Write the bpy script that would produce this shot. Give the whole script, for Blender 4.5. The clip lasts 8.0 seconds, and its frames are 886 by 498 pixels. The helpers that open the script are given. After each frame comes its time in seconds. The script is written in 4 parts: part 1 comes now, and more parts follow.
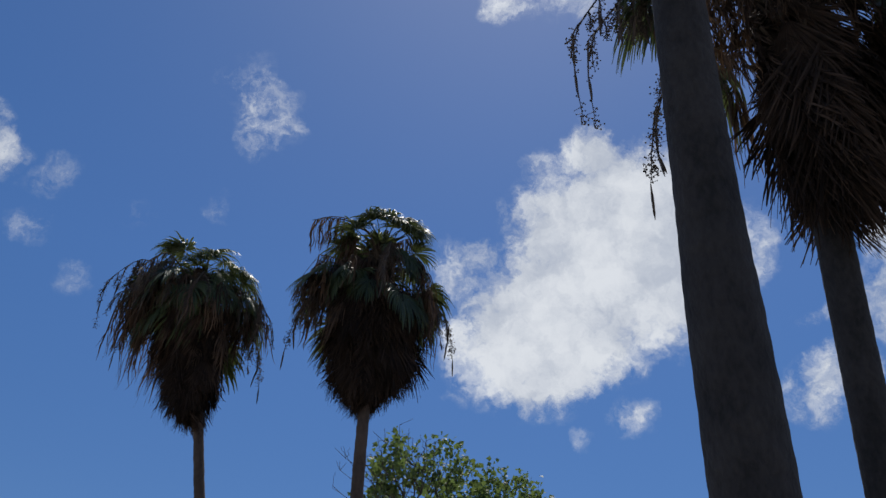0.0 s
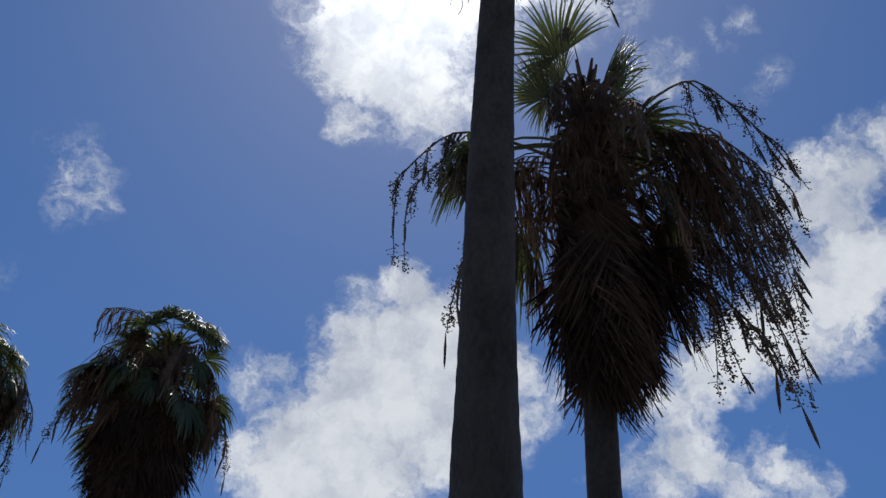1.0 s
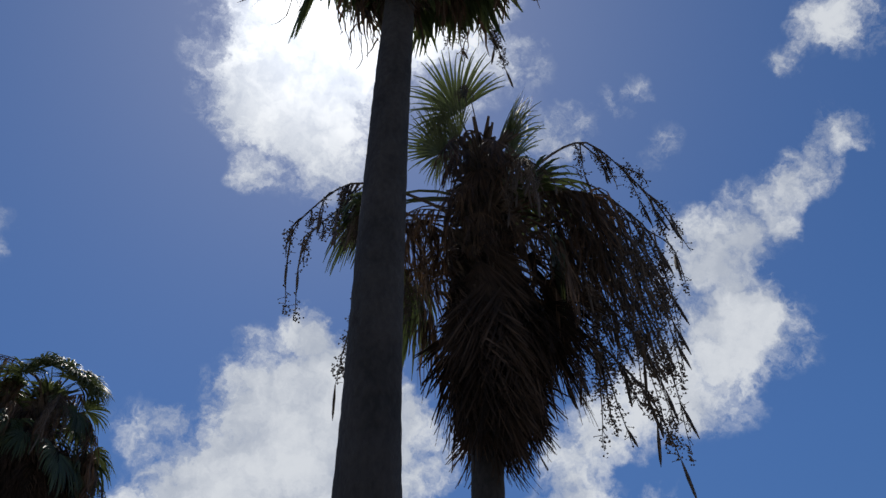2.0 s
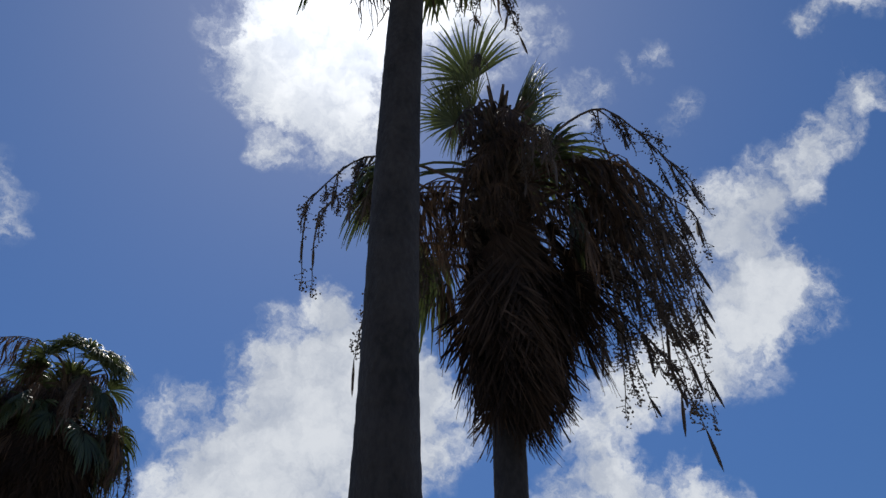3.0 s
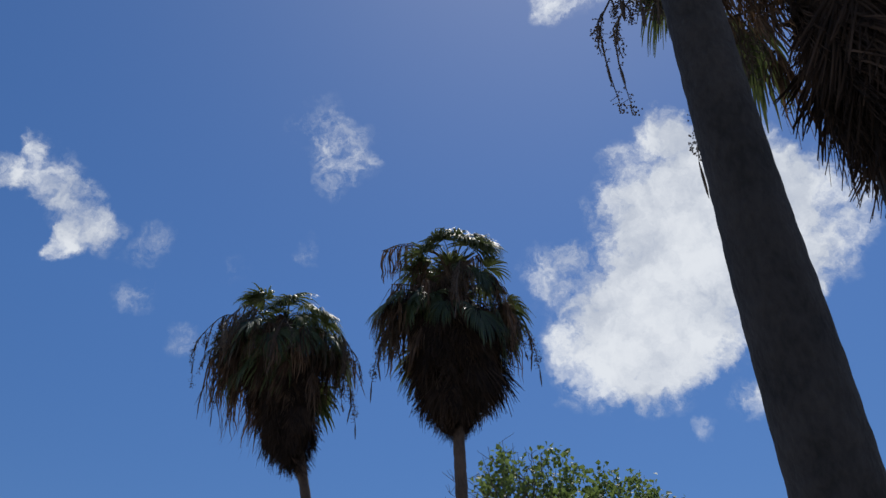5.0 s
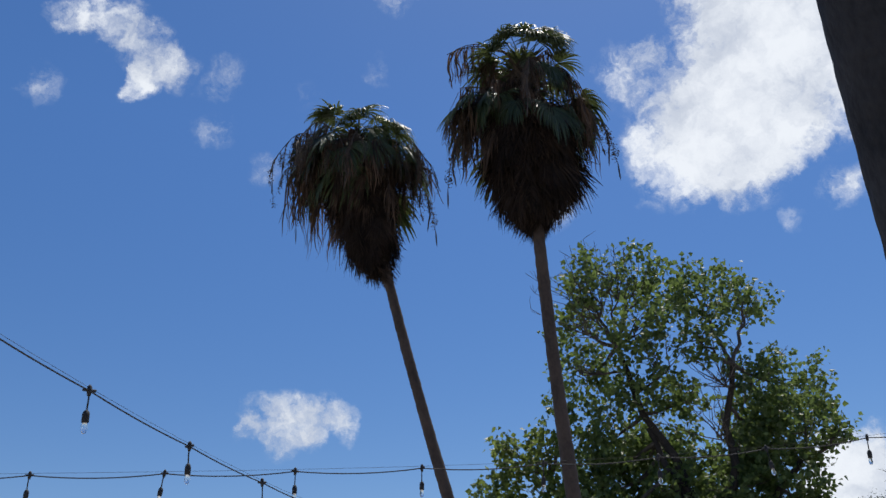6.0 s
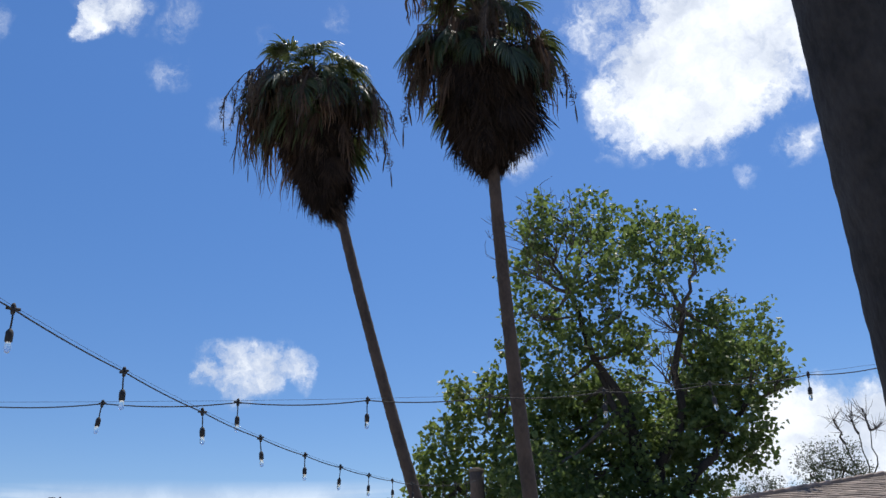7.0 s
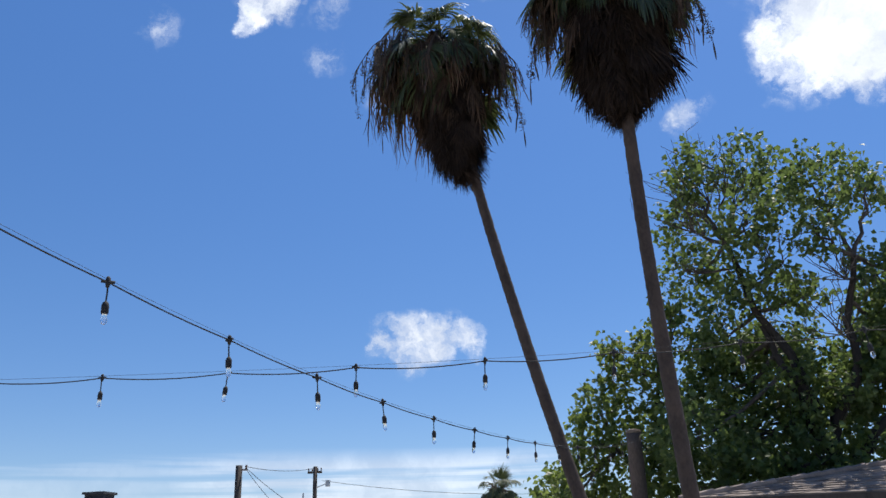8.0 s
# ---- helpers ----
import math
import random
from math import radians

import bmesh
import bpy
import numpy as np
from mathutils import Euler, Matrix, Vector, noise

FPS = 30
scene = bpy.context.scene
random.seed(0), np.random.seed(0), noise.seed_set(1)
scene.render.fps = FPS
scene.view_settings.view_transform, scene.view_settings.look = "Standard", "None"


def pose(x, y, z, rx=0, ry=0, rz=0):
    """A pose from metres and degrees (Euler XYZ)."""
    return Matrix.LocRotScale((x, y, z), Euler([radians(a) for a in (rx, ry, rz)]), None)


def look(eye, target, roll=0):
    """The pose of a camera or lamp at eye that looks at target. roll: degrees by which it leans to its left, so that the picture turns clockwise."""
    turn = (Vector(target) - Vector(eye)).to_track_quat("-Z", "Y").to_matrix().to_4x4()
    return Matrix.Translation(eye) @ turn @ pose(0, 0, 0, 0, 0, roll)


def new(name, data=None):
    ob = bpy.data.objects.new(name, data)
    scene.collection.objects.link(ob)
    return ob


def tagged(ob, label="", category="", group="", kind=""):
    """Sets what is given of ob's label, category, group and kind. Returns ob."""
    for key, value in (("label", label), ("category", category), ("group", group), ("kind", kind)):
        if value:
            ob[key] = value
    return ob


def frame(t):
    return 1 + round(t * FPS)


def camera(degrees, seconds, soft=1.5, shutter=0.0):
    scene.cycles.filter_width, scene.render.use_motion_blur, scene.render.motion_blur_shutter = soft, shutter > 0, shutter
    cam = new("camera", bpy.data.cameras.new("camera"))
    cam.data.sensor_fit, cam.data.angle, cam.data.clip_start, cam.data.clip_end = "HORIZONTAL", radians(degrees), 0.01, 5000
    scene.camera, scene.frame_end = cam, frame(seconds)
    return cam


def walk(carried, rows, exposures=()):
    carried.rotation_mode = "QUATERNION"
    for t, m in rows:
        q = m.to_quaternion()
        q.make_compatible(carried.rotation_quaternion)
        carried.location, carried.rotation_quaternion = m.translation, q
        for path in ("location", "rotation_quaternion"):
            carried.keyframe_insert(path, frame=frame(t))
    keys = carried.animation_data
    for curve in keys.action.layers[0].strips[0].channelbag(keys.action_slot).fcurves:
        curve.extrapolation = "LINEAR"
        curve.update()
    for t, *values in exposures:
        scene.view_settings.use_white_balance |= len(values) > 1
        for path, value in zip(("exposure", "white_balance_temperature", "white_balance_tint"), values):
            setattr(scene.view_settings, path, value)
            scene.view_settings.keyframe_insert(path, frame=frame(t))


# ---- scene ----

# ---------------------------------------------------------------- camera
cam = camera(54.8, 8.0, soft=1.5)
PATH = [
    (0.0, pose(-0.437, -0.360, 1.641, 127.02, -2.75, -13.35)),
    (0.5, pose(-0.454, -0.480, 1.605, 130.56, -3.85, -21.98)),
    (1.0, pose(-0.398, -0.523, 1.637, 135.81, -1.84, -29.19)),
    (1.5, pose(-0.377, -0.562, 1.619, 139.20, 0.82, -33.31)),
    (1.7, pose(-0.356, -0.568, 1.610, 139.55, 1.55, -34.06)),
    (2.8, pose(-0.272, -0.532, 1.692, 138.12, 1.93, -35.08)),
    (3.0, pose(-0.259, -0.518, 1.705, 137.54, 1.90, -32.77)),
    (3.5, pose(-0.241, -0.473, 1.715, 136.58, 0.83, -24.49)),
    (4.0, pose(-0.228, -0.434, 1.716, 135.37, 0.02, -16.32)),
    (4.5, pose(-0.229, -0.397, 1.685, 132.22, 0.41, -9.02)),
    (4.7, pose(-0.197, -0.389, 1.695, 130.58, 0.49, -6.37)),
    (5.8, look((-0.072, -0.220, 1.690), (-0.122, 1.540, 2.639), -2.0)),
    (6.0, look((-0.084, -0.153, 1.664), (-0.167, 1.650, 2.525), -2.0)),
    (6.5, look((-0.057, -0.112, 1.604), (-0.145, 1.742, 2.350), -2.1)),
    (7.0, look((-0.020, 0.008, 1.584), (-0.013, 1.861, 2.336), -2.2)),
    (7.5, look((0.201, 0.074, 1.555), (0.081, 1.934, 2.279), -2.1)),
    (8.0, look((0.313, 0.273, 1.579), (-0.059, 2.113, 2.271), -1.7)),
]
walk(cam, PATH, exposures=[(0.0, -0.15), (0.5, -0.02), (1.0, -0.2), (1.5, -0.28), (3.0, -0.2), (4.5, -0.12), (5.8, 0.07), (6.1, 0.19), (6.5, 0.48), (7.0, 0.4), (7.5, 0.38), (8.0, 0.48)])

# ---------------------------------------------------------------- sky, clouds and sun
SUN_AZ, SUN_EL = 24.0, 67.0


def sky_dir(az, el):
    a, e = radians(az), radians(el)
    return Vector((math.sin(a) * math.cos(e), math.cos(a) * math.cos(e), math.sin(e)))


class Nodes:
    """Short hand for building a node tree."""

    def __init__(self, tree):
        self.tree = tree

    def add(self, kind):
        return self.tree.nodes.new(kind)

    def link(self, a, b):
        self.tree.links.new(a, b)

    def value(self, sock, v):
        if hasattr(v, "links"):
            self.link(v, sock)
        else:
            sock.default_value = v

    def math(self, op, a, b=0.0, clamp=False):
        n = self.tree.nodes.new("ShaderNodeMath")
        n.operation, n.use_clamp = op, clamp
        self.value(n.inputs[0], a)
        self.value(n.inputs[1], b)
        return n.outputs[0]

    def vmath(self, op, a, b):
        n = self.tree.nodes.new("ShaderNodeVectorMath")
        n.operation = op
        self.value(n.inputs[0], a)
        self.value(n.inputs[1], b)
        return n.outputs["Value"] if op == "DOT_PRODUCT" else n.outputs[0]

    def ramp(self, v, a, b, lo=0.0, hi=1.0, smooth=True):
        n = self.tree.nodes.new("ShaderNodeMapRange")
        n.interpolation_type = "SMOOTHSTEP" if smooth else "LINEAR"
        self.value(n.inputs[0], v)
        for i, x in zip((1, 2, 3, 4), (a, b, lo, hi)):
            n.inputs[i].default_value = x
        return n.outputs[0]

    def noise(self, vec, scale, detail=4.0, rough=0.55, out="Fac"):
        n = self.tree.nodes.new("ShaderNodeTexNoise")
        if vec is not None:
            self.link(vec, n.inputs["Vector"])
        n.inputs["Scale"].default_value, n.inputs["Detail"].default_value = scale, detail
        n.inputs["Roughness"].default_value = rough
        return n.outputs[out]

    def mix(self, f, a, b, kind="MIX"):
        n = self.tree.nodes.new("ShaderNodeMix")
        n.data_type, n.blend_type = "RGBA", kind
        self.value(n.inputs[0], f)
        self.value(n.inputs[6], a)
        self.value(n.inputs[7], b)
        return n.outputs[2]


world = bpy.data.worlds.new("world")
scene.world = world
world.use_nodes = True
wn = Nodes(world.node_tree)
world.node_tree.nodes.clear()
sky = wn.add("ShaderNodeTexSky")
sky.sky_type, sky.sun_disc = "NISHITA", False
sky.sun_elevation, sky.sun_rotation = radians(SUN_EL), radians(SUN_AZ)
sky.air_density, sky.dust_density, sky.ozone_density = 0.85, 0.15, 3.6
coord = wn.add("ShaderNodeTexCoord").outputs["Generated"]
# ragged cloud edges: two scales of drift in the direction
warp_a = wn.vmath("SUBTRACT", wn.noise(coord, 9.0, 3.0, 0.5, "Color"), (0.5, 0.5, 0.5))
warp_b = wn.vmath("SUBTRACT", wn.noise(coord, 34.0, 5.0, 0.62, "Color"), (0.5, 0.5, 0.5))
bent = wn.vmath("ADD", coord, wn.vmath("MULTIPLY", warp_a, (0.06, 0.06, 0.06)))
bent = wn.vmath("ADD", bent, wn.vmath("MULTIPLY", warp_b, (0.042, 0.042, 0.042)))
bent = wn.vmath("NORMALIZE", bent, (0, 0, 0))

CLOUDS = []


def cloud(weight, *puffs):
    """One cloud: its thickness and puffs of (azimuth, elevation, angular radius), in degrees."""
    CLOUDS.append((weight, puffs))


cloud(1.0, (23.8, 38.8, 4.1), (27.7, 39.2, 3.3), (21.6, 33.6, 4.8), (17.1, 31.0, 3.7), (27.1, 34.8, 4.0),
      (20.9, 29.6, 2.9), (31.7, 36.2, 3.6), (24.3, 44.0, 1.3))
cloud(0.42, (14.8, 34.4, 2.3), (12.6, 36.0, 1.4), (14.3, 36.3, 1.1), (19.8, 42.2, 1.2), (16.2, 38.9, 0.9))
cloud(1.0, (18.6, 62.3, 5.4), (24.7, 56.6, 3.6), (26.3, 67.9, 6.7), (36.7, 66.9, 4.3), (14.8, 57.4, 2.6))
cloud(0.62, (18.6, 54.5, 1.9), (15.4, 52.9, 1.2), (39.9, 61.1, 2.9), (48.4, 61.1, 1.8), (51.3, 56.2, 1.9), (10.4, 57.0, 1.5))
cloud(0.9, (76.6, 48.3, 1.3), (72.5, 47.3, 1.6), (67.7, 46.5, 1.9), (62.4, 45.6, 2.2), (61.4, 42.1, 3.2), (63.2, 39.3, 2.6),
      (57.5, 37.8, 3.2), (52.8, 37.3, 2.8), (47.8, 35.6, 2.1))
cloud(0.7, (47.0, 32.0, 1.9), (44.1, 30.8, 2.4), (49.2, 29.5, 1.6), (53.4, 28.6, 1.6), (45.6, 35.2, 1.6), (52.0, 30.6, 1.0))
cloud(0.7, (37.9, 26.4, 1.7), (40.0, 27.5, 1.4))
cloud(0.45, (26.0, 25.7, 1.2))
cloud(0.4, (38.3, 30.9, 0.6), (39.9, 31.3, 0.6), (57.6, 56.6, 1.2), (61.0, 52.7, 1.3), (61.6, 56.4, 0.8))
cloud(0.6, (76.5, 53.9, 1.0), (81.4, 54.3, 1.6), (83.6, 52.8, 1.6))
cloud(0.31, (-7.2, 46.1, 1.2), (-4.9, 43.9, 1.5), (-3.3, 43.1, 1.0), (-8.9, 45.0, 1.0), (-6.1, 41.6, 1.0), (-5.8, 45.0, 1.3), (-6.4, 43.3, 1.2))
cloud(0.62, (-28.2, 38.2, 1.6), (-25.9, 37.2, 1.5), (-24.4, 36.1, 1.4), (-25.6, 34.6, 0.9), (-30.0, 40.2, 0.7), (-31.4, 37.8, 1.1))
cloud(0.36, (-32.2, 33.5, 1.1), (-35.0, 39.4, 1.1), (-20.1, 35.8, 1.1), (-20.0, 32.6, 1.2))
cloud(0.3, (-13.4, 35.5, 0.9), (-8.0, 37.6, 0.9), (-16.0, 30.0, 1.0), (13.1, 27.2, 0.8), (22.5, 24.6, 0.6))
cloud(0.5, (6.5, 27.9, 1.3), (5.5, 26.7, 1.0))
cloud(0.6, (-15.3, 14.0, 1.4), (-13.5, 14.8, 1.4), (-11.6, 14.6, 1.4), (-9.9, 14.3, 1.0), (-14.1, 12.9, 1.2), (-12.3, 13.3, 1.2),
      (-16.0, 13.3, 0.8))
cloud(1.0, (21.7, 9.1, 1.9), (24.1, 8.2, 2.4), (18.5, 5.6, 2.0), (27.4, 8.6, 2.2), (21.2, 6.4, 2.6), (25.9, 5.8, 2.8))

density = 0.0
for weight, puffs in CLOUDS:
    total = 0.0
    for az, el, r in puffs:
        near = wn.vmath("DOT_PRODUCT", bent, sky_dir(az, el))
        total = wn.math("ADD", total, wn.ramp(near, math.cos(radians(r * 1.5)), 1.0, smooth=False))
    total = wn.math("MULTIPLY", wn.math("MINIMUM", total, 1.5), weight)
    density = wn.math("MAXIMUM", density, total)
# thin level streaks low over the skyline
flat = wn.add("ShaderNodeMapping")
flat.inputs["Scale"].default_value = (2.2, 2.2, 60.0)
wn.link(coord, flat.inputs["Vector"])
streak = wn.ramp(wn.noise(flat.outputs[0], 1.0, 4.0, 0.55), 0.38, 0.58)
sep = wn.add("ShaderNodeSeparateXYZ")
wn.link(coord, sep.inputs[0])
low = wn.math("MULTIPLY", wn.ramp(sep.outputs[2], 0.035, 0.07), wn.ramp(sep.outputs[2], 0.13, 0.1))
band = wn.ramp(wn.vmath("DOT_PRODUCT", coord, sky_dir(-16, 5)), math.cos(radians(14)), math.cos(radians(7)), 0.35, 1.0)
veil_low = wn.math("MULTIPLY", wn.math("MULTIPLY", streak, low), wn.math("MULTIPLY", band, 0.62))
drift = wn.vmath("ADD", coord, wn.vmath("MULTIPLY", warp_b, (0.05, 0.05, 0.05)))
grain = wn.ramp(wn.noise(drift, 15.0, 10.0, 0.62), 0.3, 0.7, 0.0, 1.0, False)
fibre = wn.ramp(wn.noise(drift, 60.0, 6.0, 0.65), 0.3, 0.7, 0.0, 1.0, False)
rough_edge = wn.math("ADD", wn.math("MULTIPLY", wn.math("SUBTRACT", grain, 0.5), 1.05), wn.math("MULTIPLY", wn.math("SUBTRACT", fibre, 0.5), 0.22))
puff = wn.math("ADD", density, wn.math("MULTIPLY", rough_edge, wn.ramp(density, 0.0, 0.45)))
alpha = wn.math("MAXIMUM", wn.ramp(puff, 0.06, 1.22), veil_low)
billow = wn.math("ADD", wn.math("MULTIPLY", wn.noise(bent, 9.0, 8.0, 0.62), 0.72), wn.math("MULTIPLY", grain, 0.2))
body_tone = wn.ramp(billow, 0.34, 0.6)
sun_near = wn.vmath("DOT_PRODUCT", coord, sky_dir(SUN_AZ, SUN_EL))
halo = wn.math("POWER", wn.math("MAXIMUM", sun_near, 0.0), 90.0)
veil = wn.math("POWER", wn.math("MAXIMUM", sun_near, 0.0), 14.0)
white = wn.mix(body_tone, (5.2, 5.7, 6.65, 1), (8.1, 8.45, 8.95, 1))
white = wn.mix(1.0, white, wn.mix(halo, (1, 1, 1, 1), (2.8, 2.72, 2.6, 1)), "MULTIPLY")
deep = wn.add("ShaderNodeHueSaturation")
deep.inputs["Saturation"].default_value = 1.22
wn.link(wn.mix(1.0, sky.outputs[0], (1.125, 1.06, 1.09, 1), "MULTIPLY"), deep.inputs["Color"])
tilt = wn.add("ShaderNodeCombineXYZ")
for i in range(3):
    wn.link(wn.ramp(sep.outputs[2], 0.0, 0.55, 0.7, 1.0, False), tilt.inputs[i])
even = wn.mix(1.0, deep.outputs[0], tilt.outputs[0], "MULTIPLY")
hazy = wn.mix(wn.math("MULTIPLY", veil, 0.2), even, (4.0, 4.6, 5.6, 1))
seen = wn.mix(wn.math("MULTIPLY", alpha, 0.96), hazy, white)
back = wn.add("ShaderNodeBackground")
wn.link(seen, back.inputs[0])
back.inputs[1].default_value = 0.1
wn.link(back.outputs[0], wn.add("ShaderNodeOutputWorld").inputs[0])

sun = new("sun", bpy.data.lights.new("sun", "SUN"))
sun.data.energy, sun.data.angle, sun.data.color = 3.6, radians(0.53), (1.0, 0.955, 0.88)
sun.matrix_world = look(sky_dir(SUN_AZ, SUN_EL) * 60, (0, 0, 0))


# ---------------------------------------------------------------- materials
def material(name, build):
    m = bpy.data.materials.new(name)
    m.use_nodes = True
    n = Nodes(m.node_tree)
    build(n, m.node_tree.nodes["Principled BSDF"], m.node_tree.nodes["Material Output"])
    return m


def surface(name, dark, light, rough=0.8, scale=6.0, fine=60.0, bump=0.3, dist=0.01, stretch=(1, 1, 1), metal=0.0, spread=0.25):
    """A plain surface with patches, grain and relief; spread varies it from piece to piece."""
    def build(n, bsdf, out):
        co = n.add("ShaderNodeTexCoord").outputs["Object"]
        mp = n.add("ShaderNodeMapping")
        mp.inputs["Scale"].default_value = stretch
        n.link(co, mp.inputs["Vector"])
        big, small = n.noise(mp.outputs[0], scale, 5.0, 0.6), n.noise(mp.outputs[0], fine, 4.0, 0.6)
        f = n.math("ADD", n.math("MULTIPLY", n.ramp(big, 0.3, 0.7), 0.6), n.math("MULTIPLY", n.ramp(small, 0.3, 0.7), 0.4))
        col = n.mix(f, (*dark, 1), (*light, 1))
        rnd = n.math("ADD", 1.0 - spread / 2, n.math("MULTIPLY", n.add("ShaderNodeNewGeometry").outputs["Random Per Island"], spread))
        tint = n.add("ShaderNodeCombineColor")
        for i in range(3):
            n.link(rnd, tint.inputs[i])
        n.link(n.mix(1.0, col, tint.outputs[0], "MULTIPLY"), bsdf.inputs["Base Color"])
        bsdf.inputs["Roughness"].default_value, bsdf.inputs["Metallic"].default_value = rough, metal
        b = n.add("ShaderNodeBump")
        b.inputs["Strength"].default_value, b.inputs["Distance"].default_value = bump, dist
        n.link(n.math("ADD", big, n.math("MULTIPLY", small, 0.5)), b.inputs["Height"])
        n.link(b.outputs[0], bsdf.inputs["Normal"])
    return material(name, build)


def foliage(name, dark, light, through_it, rough=0.45, share=0.4, sheen=0.5, bias=1.0):
    """Thin leaf: colour varies from leaf to leaf and frond to frond, and some light passes through."""
    def build(n, bsdf, out):
        co = n.add("ShaderNodeTexCoord").outputs["Object"]
        isl = n.add("ShaderNodeNewGeometry").outputs["Random Per Island"]
        obj = n.add("ShaderNodeObjectInfo").outputs["Random"]
        f = n.math("ADD", n.math("MULTIPLY", isl, 0.33), n.math("MULTIPLY", obj, 0.37))
        f = n.math("ADD", f, n.math("MULTIPLY", n.ramp(n.noise(co, 3.0, 4.0), 0.3, 0.7), 0.35), True)
        f = n.math("POWER", f, bias)
        col = n.mix(f, (*dark, 1), (*light, 1))
        n.link(col, bsdf.inputs["Base Color"])
        bsdf.inputs["Roughness"].default_value = rough
        bsdf.inputs["Specular IOR Level"].default_value = sheen
        tr = n.add("ShaderNodeBsdfTranslucent")
        n.link(n.mix(0.5, col, (*through_it, 1)), tr.inputs[0])
        mx = n.add("ShaderNodeMixShader")
        mx.inputs[0].default_value = share
        n.link(bsdf.outputs[0], mx.inputs[1])
        n.link(tr.outputs[0], mx.inputs[2])
        n.link(mx.outputs[0], out.inputs[0])
    return material(name, build)


# near palms: grey bark set almost black, backlit trunks' shade put into its colour
BARK_SHADED = surface("shaded_grey_palm_bark", (0.006, 0.0058, 0.0065), (0.037, 0.034, 0.034), 0.92, 5.0, 34.0, 1.0, 0.025, (1, 1, 0.5), spread=0.1)
BARK_FAR = surface("brown_palm_bark", (0.034, 0.025, 0.02), (0.088, 0.062, 0.048), 0.9, 3.0, 26.0, 0.7, 0.02, (1, 1, 0.6), spread=0.1)
TWIG = surface("grey_brown_twig", (0.04, 0.034, 0.029), (0.12, 0.1, 0.085), 0.9, 6.0, 50.0, 0.4, 0.006)
BARK_TREE = surface("dark_tree_bark", (0.014, 0.0115, 0.01), (0.048, 0.039, 0.032), 0.9, 5.0, 40.0, 0.7, 0.02, (1, 1, 0.4), spread=0.2)
GREEN_FROND = foliage("green_fan_leaf", (0.02, 0.033, 0.014), (0.1, 0.125, 0.048), (0.15, 0.18, 0.05), 0.45, 0.33, 0.45)
DEAD_FROND = foliage("dry_fan_leaf", (0.02, 0.0145, 0.0115), (0.21, 0.138, 0.092), (0.24, 0.14, 0.075), 0.75, 0.25, 0.2, 1.9)
OLD_FROND = foliage("old_grey_brown_fan_leaf", (0.013, 0.0098, 0.0082), (0.105, 0.07, 0.05), (0.12, 0.07, 0.04), 0.8, 0.15, 0.15, 2.1)
STALK = surface("dry_flower_stalk", (0.03, 0.022, 0.016), (0.095, 0.068, 0.046), 0.8, 8.0, 60.0, 0.4, 0.005)
LEAF_DEEP = foliage("deep_green_leaf", (0.012, 0.027, 0.009), (0.175, 0.24, 0.08), (0.28, 0.39, 0.09), 0.48, 0.42, 0.36, 1.6)
LEAF_LIGHT = foliage("bright_green_leaf", (0.035, 0.07, 0.018), (0.2, 0.26, 0.075), (0.36, 0.44, 0.09), 0.42, 0.5, 0.45, 1.2)
LEAF_GREY = foliage("grey_green_leaf", (0.03, 0.042, 0.025), (0.08, 0.1, 0.06), (0.12, 0.14, 0.06), 0.6, 0.25)
GROUND = surface("dry_ground", (0.28, 0.255, 0.22), (0.44, 0.405, 0.36), 0.95, 0.4, 9.0, 0.5, 0.03)
SHINGLE = surface("weathered_shingle", (0.16, 0.128, 0.108), (0.31, 0.25, 0.21), 0.9, 5.0, 90.0, 0.5, 0.006, spread=0.55)
STUCCO = surface("cream_stucco", (0.5, 0.45, 0.37), (0.62, 0.57, 0.48), 0.9, 3.0, 80.0, 0.4, 0.005)
WOOD_DARK = surface("weathered_pole_wood", (0.028, 0.023, 0.02), (0.075, 0.062, 0.054), 0.9, 5.0, 50.0, 0.6, 0.01, (1, 1, 0.15))
WOOD_POST = surface("brown_fibrous_post_wood", (0.06, 0.044, 0.033), (0.16, 0.115, 0.085), 0.9, 4.0, 40.0, 0.6, 0.01, (1, 1, 0.3))
WOOD_CUT = surface("pale_cut_wood", (0.14, 0.1, 0.07), (0.25, 0.19, 0.135), 0.85, 8.0, 60.0, 0.4, 0.006)
RUBBER = surface("black_rubber_cable", (0.012, 0.012, 0.014), (0.03, 0.03, 0.033), 0.8, 20.0, 120.0, 0.2, 0.001)
STEEL = surface("galvanised_steel", (0.32, 0.33, 0.34), (0.5, 0.51, 0.52), 0.45, 12.0, 90.0, 0.2, 0.002, metal=0.8)
GREY_PAINT = surface("grey_transformer_paint", (0.3, 0.32, 0.34), (0.42, 0.44, 0.46), 0.55, 5.0, 70.0, 0.2, 0.003)
PORCELAIN = surface("brown_porcelain", (0.08, 0.05, 0.04), (0.13, 0.08, 0.06), 0.3, 9.0, 70.0, 0.1, 0.002)
BRICK_DARK = surface("dark_painted_brick", (0.016, 0.019, 0.024), (0.042, 0.047, 0.054), 0.85, 6.0, 50.0, 0.5, 0.006)


def glass(n, bsdf, out):
    bsdf.inputs["Base Color"].default_value = (0.96, 0.97, 0.97, 1)
    bsdf.inputs["Roughness"].default_value = 0.06
    bsdf.inputs["IOR"].default_value = 1.2
    bsdf.inputs["Transmission Weight"].default_value = 0.9


CLEAR_GLASS = material("clear_bulb_glass", glass)


